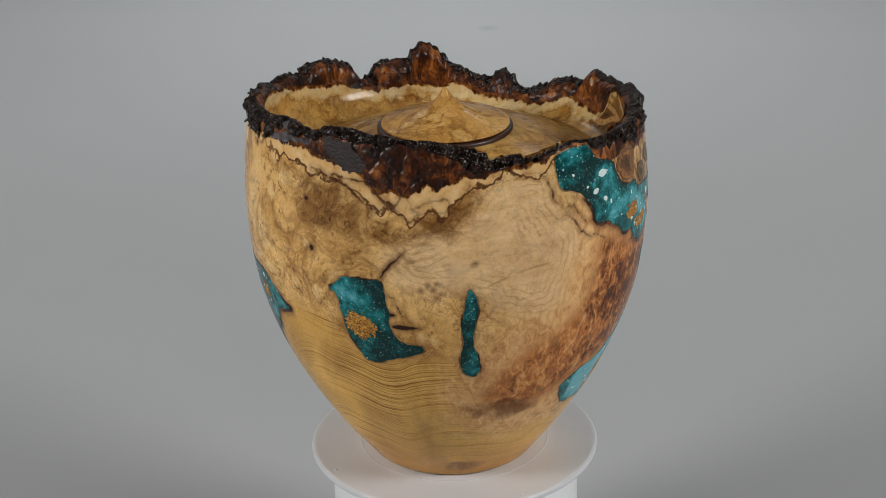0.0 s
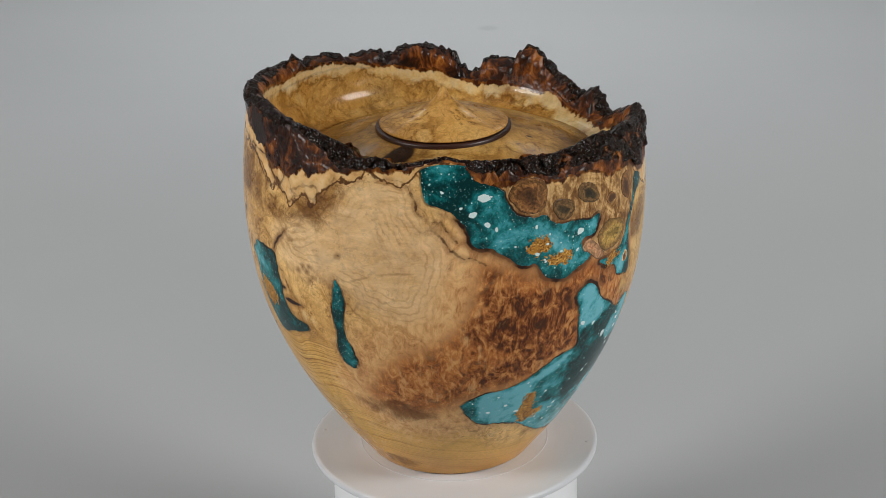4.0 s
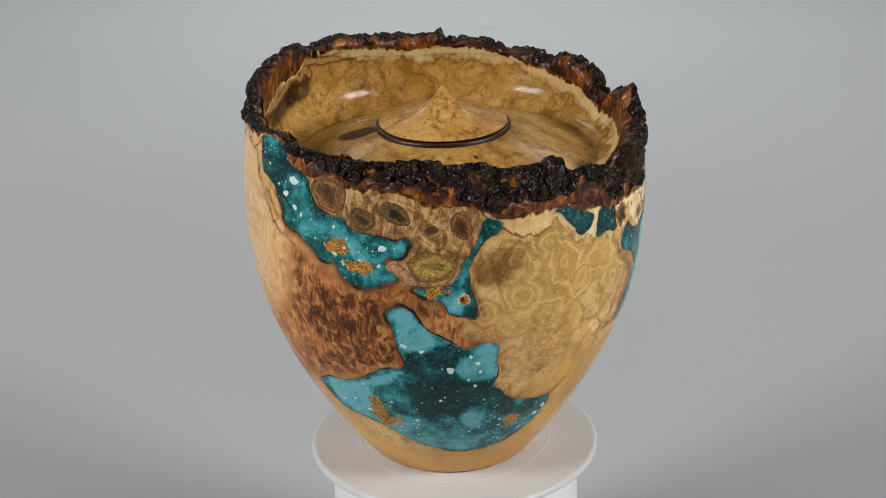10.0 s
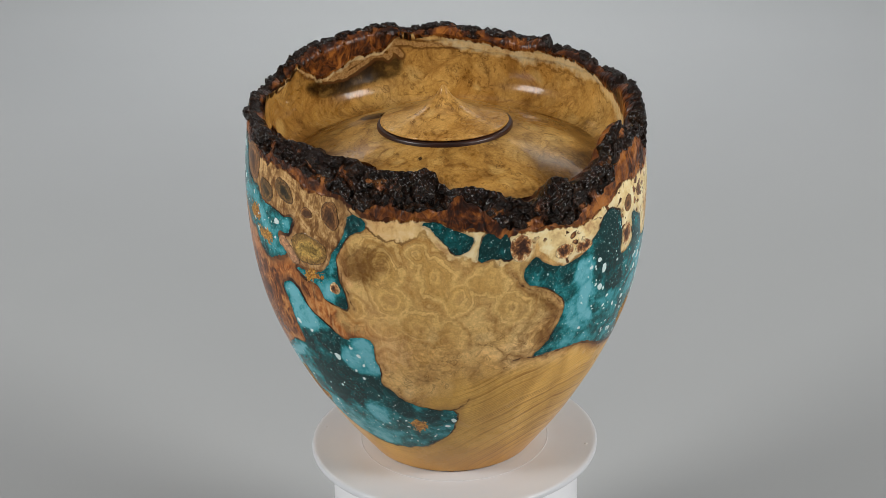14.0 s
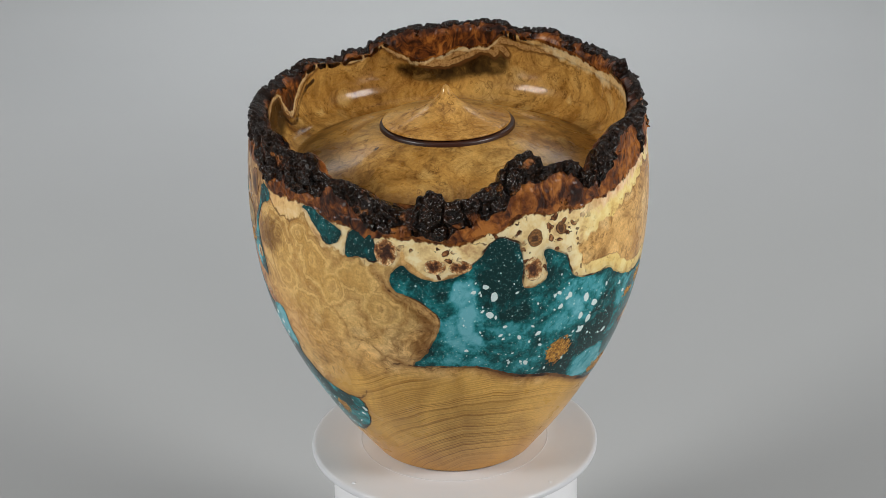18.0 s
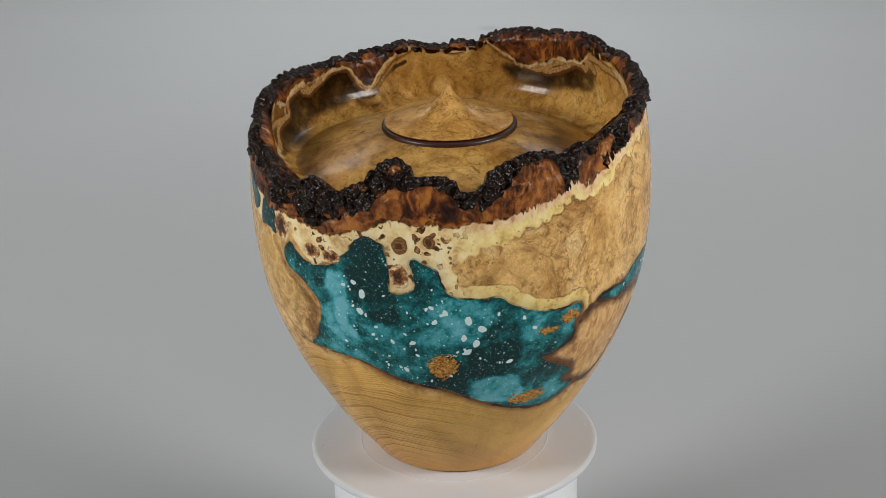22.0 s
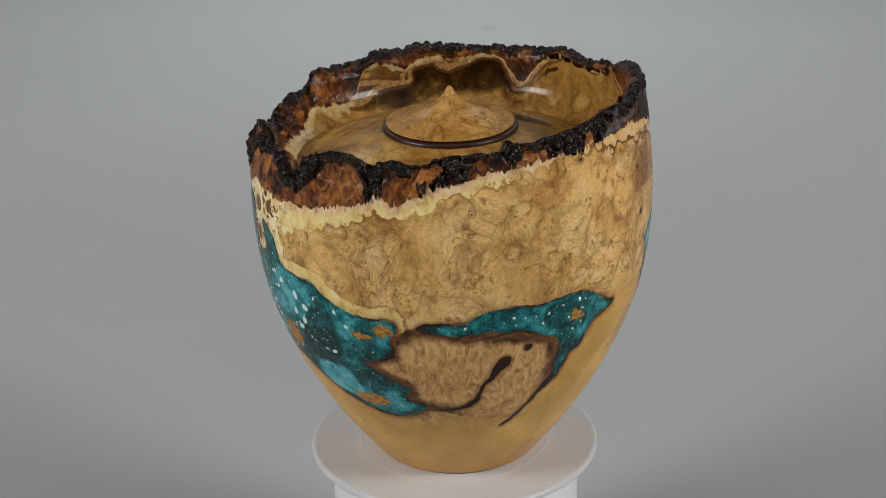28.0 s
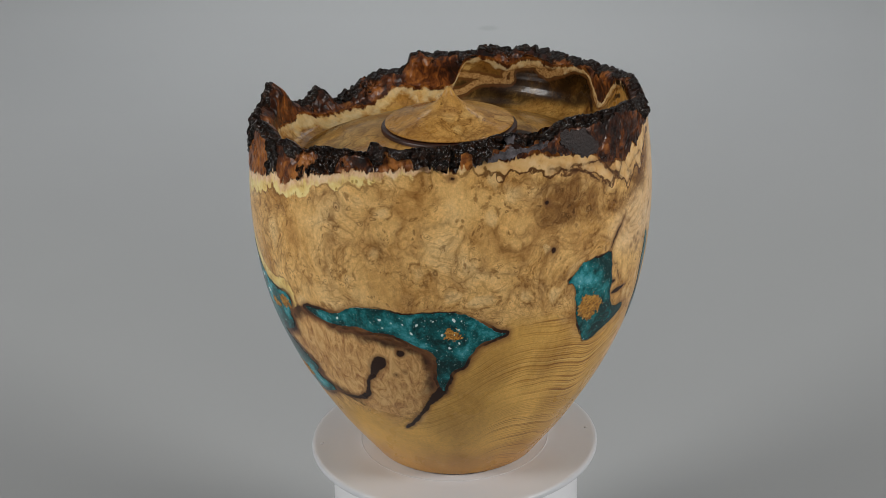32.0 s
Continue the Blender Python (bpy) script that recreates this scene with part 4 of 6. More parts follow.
CREASE = [(341.2, 119.0), (343.0, 124.2), (346.4, 130.0), (349.0, 133.8), (348.3, 131.5), (345.5, 127.0), (342.6, 121.0)]
HOOK = [(292.8, 75.7), (292.6, 67.4), (289.8, 60.6), (285.8, 55.2), (282.0, 47.1), (276.2, 38.1), (272.2, 36.3), (275.6, 40.8), (281.2, 48.9), (285.1, 58.6), (288.2, 65.7), (290.2, 70.8)]
PANEL = [(226.8, 74.7), (233.0, 78.0), (239.0, 83.0), (238.6, 90.0), (245.0, 95.5), (252.0, 96.5), (258.0, 92.5), (268.0, 91.5), (278.0, 90.0), (285.5, 85.0), (288.0, 77.0), (287.5, 66.0), (283.0, 55.0), (276.0, 44.0), (266.0, 45.0), (256.0, 49.5), (247.0, 51.5), (239.0, 57.0), (243.0, 61.8), (237.8, 66.0), (232.6, 70.0)]
# lighter (+) and darker (-) clouds in the resin: angle, height, half width, half height, amount
TONES = [(98.0, 104.0, 2.5, 4.0, -0.25), (104.0, 142.0, 5.0, 5.0, -0.2), (118.0, 45.0, 7.0, 5.0, -0.1), (162.0, 84.0, 8.0, 6.0, -0.12), (232.0, 54.0, 12.0, 6.0, 0.16), (212.0, 54.0, 6.0, 5.0, 0.1), (292.0, 80.0, 6.0, 9.0, -0.15), (334.0, 112.0, 7.0, 6.0, 0.08), (337.0, 88.0, 7.0, 8.0, -0.1)]


# pools of light and of dark colour in the resin
LIGHT_POOLS = [
    [(75.5, 102.1), (77.1, 105.0), (82.5, 106.7), (83.1, 99.9), (86.8, 95.6), (89.1, 89.8), (88.2, 85.4), (85.0, 84.0), (80.2, 83.9), (78.0, 88.2), (76.7, 95.3)],
    [(94.7, 78.6), (97.9, 82.6), (101.1, 86.4), (105.2, 87.7), (106.5, 75.7), (106.8, 67.6), (100.4, 67.1), (95.8, 69.4), (93.5, 74.0)],
    [(45.7, 59.3), (51.0, 61.9), (57.1, 59.3), (66.4, 65.8), (74.4, 71.7), (78.9, 73.8), (73.9, 65.6), (67.9, 62.8), (63.9, 56.4), (66.4, 53.6), (62.9, 47.0), (57.6, 37.5), (50.8, 40.4), (46.2, 45.7)],
    [(95.3, 41.8), (95.9, 47.5), (99.9, 48.6), (104.4, 43.5), (103.4, 37.9), (99.0, 37.0)],
    [(165.0, 117.0), (168.3, 118.5), (171.4, 117.0), (172.6, 109.3), (170.6, 100.8), (171.8, 92.6), (174.7, 87.2), (172.1, 85.3), (169.9, 89.3), (167.0, 95.9), (166.8, 105.5), (164.7, 111.7)],
    [(204.9, 57.7), (205.9, 65.9), (214.1, 69.6), (222.1, 65.9), (224.9, 59.6), (223.5, 51.9), (215.1, 52.3), (208.3, 54.1)]]
HALF_LIGHT_POOLS = [
    [(64.1, 33.6), (71.3, 45.4), (77.5, 44.4), (85.7, 42.7), (92.3, 36.2), (99.7, 30.7), (111.2, 35.3), (123.0, 39.7), (129.9, 40.9), (129.4, 32.7), (120.2, 25.6), (106.5, 22.4), (93.0, 20.8), (79.9, 23.6), (70.5, 28.9)],
    [(44.6, 155.2), (51.3, 157.8), (53.4, 150.8), (56.9, 143.5), (62.8, 141.8), (64.9, 137.9), (68.6, 136.0), (71.7, 137.8), (81.3, 136.5), (80.4, 129.3), (76.3, 123.0), (71.6, 119.1), (65.5, 117.8), (62.6, 133.3), (56.8, 133.9), (51.0, 134.0), (48.1, 138.8), (45.2, 143.5), (43.0, 150.4)],
    [(101.4, 134.3), (103.0, 135.2), (97.6, 125.0), (94.5, 120.4), (93.3, 107.4), (96.0, 103.0), (95.3, 117.7)],
    [(199.9, 111.4), (211.0, 109.1), (212.4, 97.2), (210.2, 89.4), (203.5, 88.5), (200.3, 86.3), (195.4, 87.2), (186.0, 90.9), (174.9, 90.2), (171.9, 95.5), (181.5, 96.5), (187.6, 93.7), (192.2, 101.8), (196.8, 109.3)],
    [(248.9, 97.6), (257.3, 97.7), (262.3, 102.1), (262.0, 95.7), (258.6, 92.3), (253.6, 92.7)],
    [(162.7, 101.7), (172.3, 106.8), (173.0, 90.4), (173.9, 79.0), (178.2, 68.8), (171.2, 71.3), (164.0, 76.4), (161.5, 86.8)]]
DARK_POOLS = [
    [(80.2, 83.9), (93.0, 87.9), (96.2, 85.9), (93.1, 75.7), (95.0, 68.2), (106.2, 64.5), (114.1, 52.9), (114.5, 41.8), (104.0, 49.3), (97.6, 52.8), (94.1, 44.0), (79.8, 46.5), (77.2, 62.7), (79.2, 79.3)],
    [(30.3, 167.3), (45.4, 166.8), (49.1, 160.1), (43.8, 156.3), (42.2, 143.3), (40.7, 146.7), (36.1, 149.6), (31.3, 153.5)],
    [(174.9, 135.2), (179.4, 135.5), (182.2, 128.3), (182.8, 118.1), (184.9, 112.9), (187.7, 102.1), (184.5, 93.8), (178.4, 99.1), (175.7, 109.7), (172.9, 117.3), (171.6, 122.2), (170.1, 127.1)],
    [(198.7, 83.6), (204.1, 76.2), (206.5, 69.0), (203.7, 59.8), (194.3, 61.8), (193.2, 72.0)],
    [(211.5, 97.5), (220.6, 96.7), (221.2, 75.9), (210.5, 67.7), (204.1, 76.2), (208.5, 90.0)],
    [(282.1, 102.6), (289.8, 102.5), (294.7, 99.9), (295.0, 94.2), (290.2, 89.8), (285.3, 90.9), (282.1, 94.3)]]
HALF_DARK_POOLS = [
    [(156.5, 118.6), (165.3, 123.6), (169.9, 119.4), (163.2, 115.3), (162.6, 104.4), (159.4, 108.9)]]
# brown, burnt and cream areas of the wood
BROWN_AREAS = [
    [(315.5, 158.4), (324.5, 161.5), (333.3, 158.1), (337.7, 150.9), (341.9, 147.5), (348.2, 144.3), (356.5, 148.8), (362.4, 153.5), (366.1, 156.9), (368.4, 160.2), (370.5, 156.5), (368.2, 148.6), (364.4, 141.7), (359.2, 134.5), (356.3, 138.1), (349.6, 136.3), (343.3, 132.8), (335.0, 133.3), (327.8, 136.0), (319.4, 137.8), (314.6, 145.7)],
    [(99.6, 125.1), (105.8, 133.2), (113.1, 132.1), (114.5, 125.8), (109.9, 118.2), (103.8, 112.6), (99.4, 117.4)],
    [(147.9, 112.8), (156.4, 107.6), (162.0, 99.1), (160.9, 89.9), (158.0, 79.9), (153.4, 79.4), (153.7, 90.9), (155.0, 98.7), (150.2, 106.5)]]
CREAM_AREA = [(-18.3, 132.5), (-8.9, 136.4), (4.4, 144.1), (10.6, 160.0), (21.3, 163.0), (28.4, 159.1), (29.6, 147.0), (35.4, 137.9), (37.1, 127.3), (33.8, 113.1), (30.9, 98.0), (12.9, 102.8), (9.9, 113.8), (-9.5, 113.6), (-17.0, 122.7)]
BURNT_EDGE = [(33.0, 150.3), (40.7, 145.5), (45.1, 133.8), (50.9, 129.1), (56.6, 125.2), (61.0, 121.0), (62.5, 115.6), (56.6, 118.8), (47.8, 124.0), (41.9, 123.5), (39.7, 129.6), (40.7, 138.3), (36.1, 143.7)]
DEEP_AREAS = [
    [(44.6, 113.5), (50.6, 115.1), (56.5, 113.6), (54.9, 108.4), (60.9, 110.6), (71.7, 108.6), (74.3, 99.7), (74.8, 88.3), (77.0, 81.6), (73.0, 76.8), (66.3, 72.1), (61.2, 66.4), (48.8, 63.6), (43.4, 63.1), (49.3, 73.6), (56.1, 79.9), (60.9, 91.3), (53.3, 100.3), (45.8, 105.6)],
    [(39.5, 102.1), (50.3, 103.1), (60.9, 91.3), (69.4, 77.7), (62.8, 72.8), (52.9, 83.1), (40.5, 91.0)]]
# dark seams (half width, line) and faint growth lines
SEAMS = [(0.55, [(124.9, 49.7), (128.3, 49.0), (130.6, 50.6), (132.6, 53.6), (134.4, 55.9)]),
    (0.35, [(147.5, 75.4), (151.7, 76.2), (155.8, 75.5), (159.1, 74.3), (164.2, 75.9), (169.2, 76.5), (173.7, 75.3), (178.6, 71.4), (184.2, 67.2)]),
    (1.0, [(240.2, 88.2), (245.7, 92.6), (250.4, 95.2), (253.7, 93.2), (256.0, 90.3), (258.6, 93.2), (262.7, 93.8), (265.7, 91.0), (269.7, 92.1), (272.8, 93.0), (275.9, 90.3), (279.8, 88.8)]),
    (0.25, [(104.3, 130.6), (101.9, 126.7), (99.5, 122.5), (98.6, 117.2), (99.5, 112.1), (100.5, 106.9), (101.1, 101.6)]),
    (0.15, [(144.9, 123.1), (146.8, 117.2), (147.9, 112.8), (153.0, 110.0), (158.9, 104.9), (162.8, 97.3), (162.1, 90.7), (159.3, 85.0), (155.6, 79.7), (151.2, 79.0)]),
    (0.55, [(321.3, 162.8), (324.5, 161.5), (328.6, 159.9), (333.3, 158.9), (336.0, 154.1), (339.4, 150.1), (342.7, 149.1), (344.3, 153.4), (345.9, 152.9), (348.2, 146.9), (350.4, 144.8), (352.0, 147.3), (354.2, 149.8), (357.9, 149.5), (360.9, 148.9), (361.6, 151.2), (363.9, 154.7), (366.2, 160.3)]),
    (0.6, [(351.2, 150.8), (353.5, 152.8), (356.5, 153.9), (359.5, 155.9), (360.9, 152.4), (359.4, 148.9)]),
    (0.3, [(21.3, 162.6), (26.8, 160.7), (28.8, 155.5), (29.1, 148.3), (31.2, 145.3), (34.7, 145.4), (37.2, 140.9), (39.9, 136.2)]),
    (0.45, [(323.0, 161.4), (326.7, 161.7), (329.6, 162.4), (335.7, 161.3), (339.1, 160.7), (342.3, 155.0), (345.1, 150.7), (347.0, 152.8), (348.1, 157.2), (350.2, 153.7), (351.1, 149.6), (353.9, 149.4), (356.3, 152.0)]),
    (0.4, [(342.6, 119.5), (342.7, 123.1), (344.0, 124.9), (346.0, 128.3)]),
    (0.25, [(343.4, 113.7), (344.1, 111.2), (345.4, 111.5), (345.8, 106.2), (347.7, 102.5)]),
    (0.35, [(30.2, 140.8), (32.8, 142.4), (35.4, 139.1), (37.1, 134.8), (40.8, 129.5), (43.8, 129.5), (47.1, 125.5)])]
GROWTH_LINES = [
    [(346.0, 128.3), (349.5, 133.8), (354.1, 136.2), (358.5, 135.5), (362.1, 130.8)],
    [(9.9, 116.4), (15.9, 119.4), (22.0, 122.0), (28.4, 122.7)],
    [(11.3, 157.6), (13.6, 160.8), (18.2, 161.3), (24.4, 159.6), (27.1, 155.9)],
    [(0.2, 134.5), (-0.3, 139.4), (2.3, 145.3), (6.0, 151.1), (10.5, 156.5)],
    [(-3.2, 156.6), (5.4, 161.3), (12.4, 163.9), (18.7, 162.2), (23.5, 159.3), (26.2, 157.1), (28.3, 150.5), (32.1, 145.4), (36.9, 142.6), (39.1, 138.1)],
    [(4.7, 119.6), (5.4, 114.6), (10.8, 109.2)]]
LOBES = [(124.8, 119.7), (139.8, 115.9), (111.5, 122.1), (112.7, 109.0), (120.2, 96.2), (110.1, 93.9), (119.5, 77.0), (110.5, 79.0), (127.4, 89.2), (103.5, 73.8), (127.3, 70.8), (131.7, 110.4), (101.8, 101.7), (119.7, 130.5), (124.3, 61.3), (144.6, 103.4)]
KNOT_WOOD = [(74.4, 154.7), (80.3, 153.9), (85.5, 151.6), (89.0, 146.7), (93.5, 149.9), (98.0, 151.6), (100.9, 147.6), (101.1, 139.2), (99.2, 134.7), (96.1, 127.8), (93.8, 120.5), (88.6, 117.1), (84.2, 118.5), (82.1, 123.6), (81.5, 133.6), (85.3, 142.1), (84.5, 138.5), (80.1, 136.0), (74.2, 138.0), (72.7, 142.7), (65.0, 145.1), (65.0, 151.1)]
# the figure on the inner wall
RIBBONS = [
    [(120.8, 151.0), (114.9, 154.9), (105.7, 155.0), (97.4, 152.9), (93.4, 152.8), (93.5, 156.9), (89.0, 160.8), (83.7, 161.8), (79.9, 163.4), (81.3, 159.6), (76.5, 158.2), (69.6, 162.0), (65.2, 165.3), (58.9, 165.0), (56.0, 159.4), (54.2, 153.6), (50.2, 151.8), (47.0, 156.9), (43.9, 162.4), (40.9, 165.9), (36.9, 167.9), (32.9, 170.8), (28.9, 170.0), (24.9, 168.2), (20.9, 166.6), (15.6, 167.8), (11.2, 171.3)],
    [(370.1, 173.0), (365.7, 171.0), (363.5, 167.1), (360.1, 165.1), (356.5, 163.2), (352.6, 160.1), (345.7, 159.5), (339.4, 161.7), (331.5, 169.3), (325.9, 169.7), (323.2, 165.4)],
    [(352.3, 160.3), (346.1, 161.2), (341.4, 165.0), (335.8, 167.1), (330.5, 167.4), (327.4, 164.0), (327.0, 172.6), (321.2, 171.7), (317.2, 169.8), (309.3, 169.8), (301.4, 169.7), (291.4, 167.3), (274.3, 166.4), (259.5, 167.3), (249.3, 166.4), (242.4, 163.4)],
    [(115.1, 147.2), (109.9, 146.5), (106.5, 148.5), (104.3, 150.8), (100.1, 152.6), (94.1, 152.8), (90.6, 152.8), (91.1, 156.9), (89.1, 161.7), (84.1, 165.3), (78.1, 161.1), (76.9, 157.6), (74.0, 160.7), (67.6, 164.2)]]
INNER_DARK = [(71.9, 159.8), (65.2, 163.3), (59.0, 161.3), (57.2, 154.0), (54.6, 148.4), (50.5, 148.0), (46.1, 152.7), (42.0, 159.4), (37.0, 162.1)]
INNER_DUSK = [
    [(106.5, 152.6), (95.5, 149.6), (90.6, 157.2), (81.5, 156.9), (72.0, 157.0), (67.5, 158.7), (61.1, 161.6), (57.2, 154.0), (60.0, 147.9), (71.2, 147.6), (83.8, 147.1), (94.9, 144.5), (107.3, 143.9), (115.8, 147.4)],
    [(353.9, 158.3), (342.6, 157.8), (325.1, 163.3), (327.3, 156.9), (345.3, 154.2), (356.4, 156.3)],
    [(363.3, 160.1), (352.4, 157.6), (345.1, 158.1), (338.1, 163.3), (331.6, 163.3), (325.4, 163.6), (323.3, 164.8), (324.6, 156.4), (329.9, 154.5), (338.6, 153.7), (348.4, 150.9), (358.2, 154.1)],
    [(102.2, 150.6), (94.2, 151.5), (88.2, 151.5), (84.1, 161.3), (76.1, 156.3), (67.6, 163.0), (58.8, 163.3), (54.0, 157.5), (55.7, 150.4), (66.9, 148.3), (77.7, 148.2), (87.7, 143.5), (96.5, 141.9), (102.9, 143.8)]]


def ellipse(a, h, ra, rh, n=14):
    return [(a + ra * math.cos(2 * math.pi * k / n), h + rh * math.sin(2 * math.pi * k / n)) for k in range(n)]


# small dark marks: angle, height, half width in degrees, half height
MARKS = [(347.8, 97.3, 3.9, 1.0), (321.2, 128.2, 0.7, 1.1), (277.7, 84.0, 1.3, 1.5), (319.5, 149.0, 0.55, 0.9), (7.0, 126.9, 0.5, 0.7), (354.5, 117.5, 0.35, 0.5), (356.0, 115.5, 0.5, 0.35), (357.2, 118.0, 0.4, 0.5), (358.2, 114.0, 0.5, 0.4), (356.8, 112.0, 0.3, 0.5), (352.6, 115.8, 0.3, 0.6), (294.0, 163.0, 0.8, 0.5), (344.0, 103.0, 1.2, 0.6), (275.7, 71.2, 0.5, 0.7), (278.6, 73.6, 0.35, 0.5)]
SMOKE = [(152.0, 98.0, 9.0, 17.0, 0.45), (141.0, 86.0, 10.0, 12.0, 0.25), (343.0, 127.0, 16.0, 9.0, 0.4), (224.0, 128.0, 14.0, 8.0, 0.35), (209.0, 118.0, 7.0, 6.0, 0.6), (17.0, 50.0, 19.0, 9.0, 0.8), (5.0, 8.0, 16.0, 5.0, 0.6), (120.0, 72.0, 10.0, 9.0, 0.25), (280.0, 132.0, 10.0, 12.0, 0.3)]
DEEP = [(76.0, 92.0, 7.0, 20.0, 1.0), (50.0, 120.0, 12.0, 5.0, 0.55), (88.0, 106.0, 9.0, 6.0, 0.35), (64.0, 101.0, 14.0, 13.0, 1.0), (56.0, 72.0, 18.0, 9.0, 0.95), (73.0, 88.0, 7.0, 17.0, 1.0), (38.0, 108.0, 10.0, 5.0, 0.7), (40.0, 60.0, 12.0, 7.0, 0.7), (24.0, 60.0, 10.0, 8.0, 0.55)]
NS = 1200


def top_line(a):
    """The height of the bark's upper edge: blunt knobs, so the steps between the heights are rounded off."""
    p = spot(a, 0 * a, 84 + 0 * a) * 1000
    k = (np.asarray(a) % 360) / 2.5
    blunt = np.floor(k) + 0.25 * (k - np.floor(k)) + 0.75 * sstep(k - np.floor(k), 0.25, 0.75)
    return around(RIM_TOP + RIM_TOP_BEYOND, blunt * 2.5) - 0.9 + 0.6 * grainy(p / 5.0, 41) + 0.2 * grainy(p / 2.0, 42)


def burred(a):
    """How far the bark is broken into stubs over spiky sapwood, by angle."""
    return sstep(a, 214, 224) * (1 - sstep(a, 312, 322))


def spikes(a):
    """Uneven narrow teeth along the sapwood's upper edge."""
    k = np.asarray(a) / 1.15 + 0.7 * np.sin(np.radians(a) * 37) + 0.4 * np.sin(np.radians(a) * 91)
    i = np.floor(k).astype(np.int64)
    tall = hashed(i, 0 * i, 0 * i + 3, 57)
    return (0.4 + 3.4 * tall ** 2) * (1 - np.abs(2 * (k - i) - 1)) ** 0.8 - 0.9


def low_line(a):
    p = spot(a, 0 * a, 88 + 0 * a) * 1000
    return np.minimum(around(BARK_LOW + BARK_LOW_BEYOND, a) + burred(a) * spikes(a) + 1.3 * grainy(p / 4.0, 51) + 0.9 * grainy(p / 1.8, 52), top_line(a) - 2.5)


def inside_line(a):
    p = spot(a, 0 * a, 79 + 0 * a) * 1000
    return np.minimum(around(BARK_LOW_INSIDE + BARK_LOW_INSIDE_BEYOND, a) + 1.2 * grainy(p / 6.0, 61) + 0.5 * grainy(p / 2.2, 62), top_line(a) - 2.5)


def blot(a, h, spots):
    s = np.zeros(len(a))
    for c, z, ra, rh, amt in spots:
        d = np.hypot(((a - c + 180) % 360 - 180) / ra, (h - z) / rh)
        s = np.maximum(s, amt * (1 - sstep(d, 0.35, 1.15)))
    return s


def build_body(urn):
    """The outer wall: one turned shell of wood from the foot to the edge of the bark."""
    ang = np.linspace(0, 360, NS, endpoint=False)
    t = np.linspace(0, 1, 330) ** 0.93
    lo = low_line(ang)
    H = np.outer(lo + 0.4, t)
    A = np.repeat(ang, len(t))
    h = H.ravel()
    v = spot(A, h, radius(h))
    sa, sh = stirred(A, h, 0.85)
    d_res = np.full(len(h), 14.0)
    for outline, tone in INLAYS:
        d_res = np.minimum(d_res, signed(outline, sa, sh))
    d_dark = np.minimum(np.minimum(signed(CURL, sa, sh) + 0.5, signed(HOOK, sa, sh) + 0.2), signed(CREASE, sa, sh) + 0.45)
    panel = signed(PANEL, sa, sh)
    knotty = 1 + signed(KNOT_WOOD, sa, sh) / 4.0
    for kind, outline in KNOTS[:6]:
        knotty = np.minimum(knotty, 1.05 + signed(outline, sa, sh) / 5.0)
    d_seam, (wa, wh) = np.full(len(h), 14.0), stirred(A, h, 1.3)
    for w, line in SEAMS:
        d_seam = np.minimum(d_seam, trail(line, wa, wh) - w)
    faint = np.full(len(h), 14.0)
    for line in GROWTH_LINES:
        faint = np.minimum(faint, trail(line, sa, sh))
    # rings round the hearts of the lobes; the nearest heart wins
    lobe = np.full(len(h), 9.0)
    for k, (c, z) in enumerate(LOBES):
        size = (9.0, 9.5, 9.0, 7.0, 7.5, 6.5, 8.0, 6.0, 6.5, 6.0, 7.0, 6.0, 6.0, 6.0, 6.0, 9.0)[k]
        lobe = np.minimum(lobe, np.hypot(((sa - c + 180) % 360 - 180) * radius(h) * 0.01745, sh - z) / (1.5 * size))
    for m in MARKS:
        d_dark = np.minimum(d_dark, signed(ellipse(*m), sa, sh) + (0.45 if m[2] < 0.53 else 0.0))
    d_bark = around(BARK_LOW + BARK_LOW_BEYOND, A) + burred(A) * (spikes(A) + 0.9) - h
    p = v * 1000
    grain = 1 - sstep(h - around(GRAIN_TOP, A) + 7 * grainy(p / 16, 71), -5, 6)
    grain *= 1 - (1 - sstep(signed(RED, A, h), -6, 8))
    gphase = h + 4 * grainy(p / 45, 73, 2) + 1.5 * grainy(p / 14, 74, 2) - np.interp(A, SWEEP[:, 0], SWEEP[:, 1])
    red = 1 - sstep(signed(RED, A, h), -13 + 10 * sstep(A, 55, 75), 8)
    flush = 1 - sstep(signed(RED, A, h, 40.0), -2, 34)
    jag = 1.6 * grainy(p / 7, 75, 2) + 1.2 * grainy(p / 2.6, 76, 2)
    jag += burred(A) * 5.0 * (0.42 - lumps(p / (4.2, 4.2, 5.5), 79))
    bare = sstep(A, 30, 40) * (1 - sstep(A, 98, 106))
    pale = np.clip(0.5 + (h - around(PALE_LOW + PALE_LOW_BEYOND, A) + jag) / 9.0, 0, 1) * (1 - 0.75 * bare)
    cream_in = signed(CREAM_AREA, wa, wh, 30.0)
    cream = 1 - sstep(cream_in, -6, 6)
    smoke_shade = blot(A, h, SMOKE)
    for outline in BROWN_AREAS:
        smoke_shade = np.maximum(smoke_shade, 0.8 * zone(outline, sa, sh, 6.5))
    deep = 0.6 * blot(A, h, DEEP)
    for outline in DEEP_AREAS:
        deep = np.maximum(deep, zone(outline, sa, sh, 3.0))
    shore = (1 - sstep(d_res, 3.2, 9.0)) * sstep(A, 192, 200) * (1 - sstep(A, 240, 246)) * sstep(h, 88, 97)
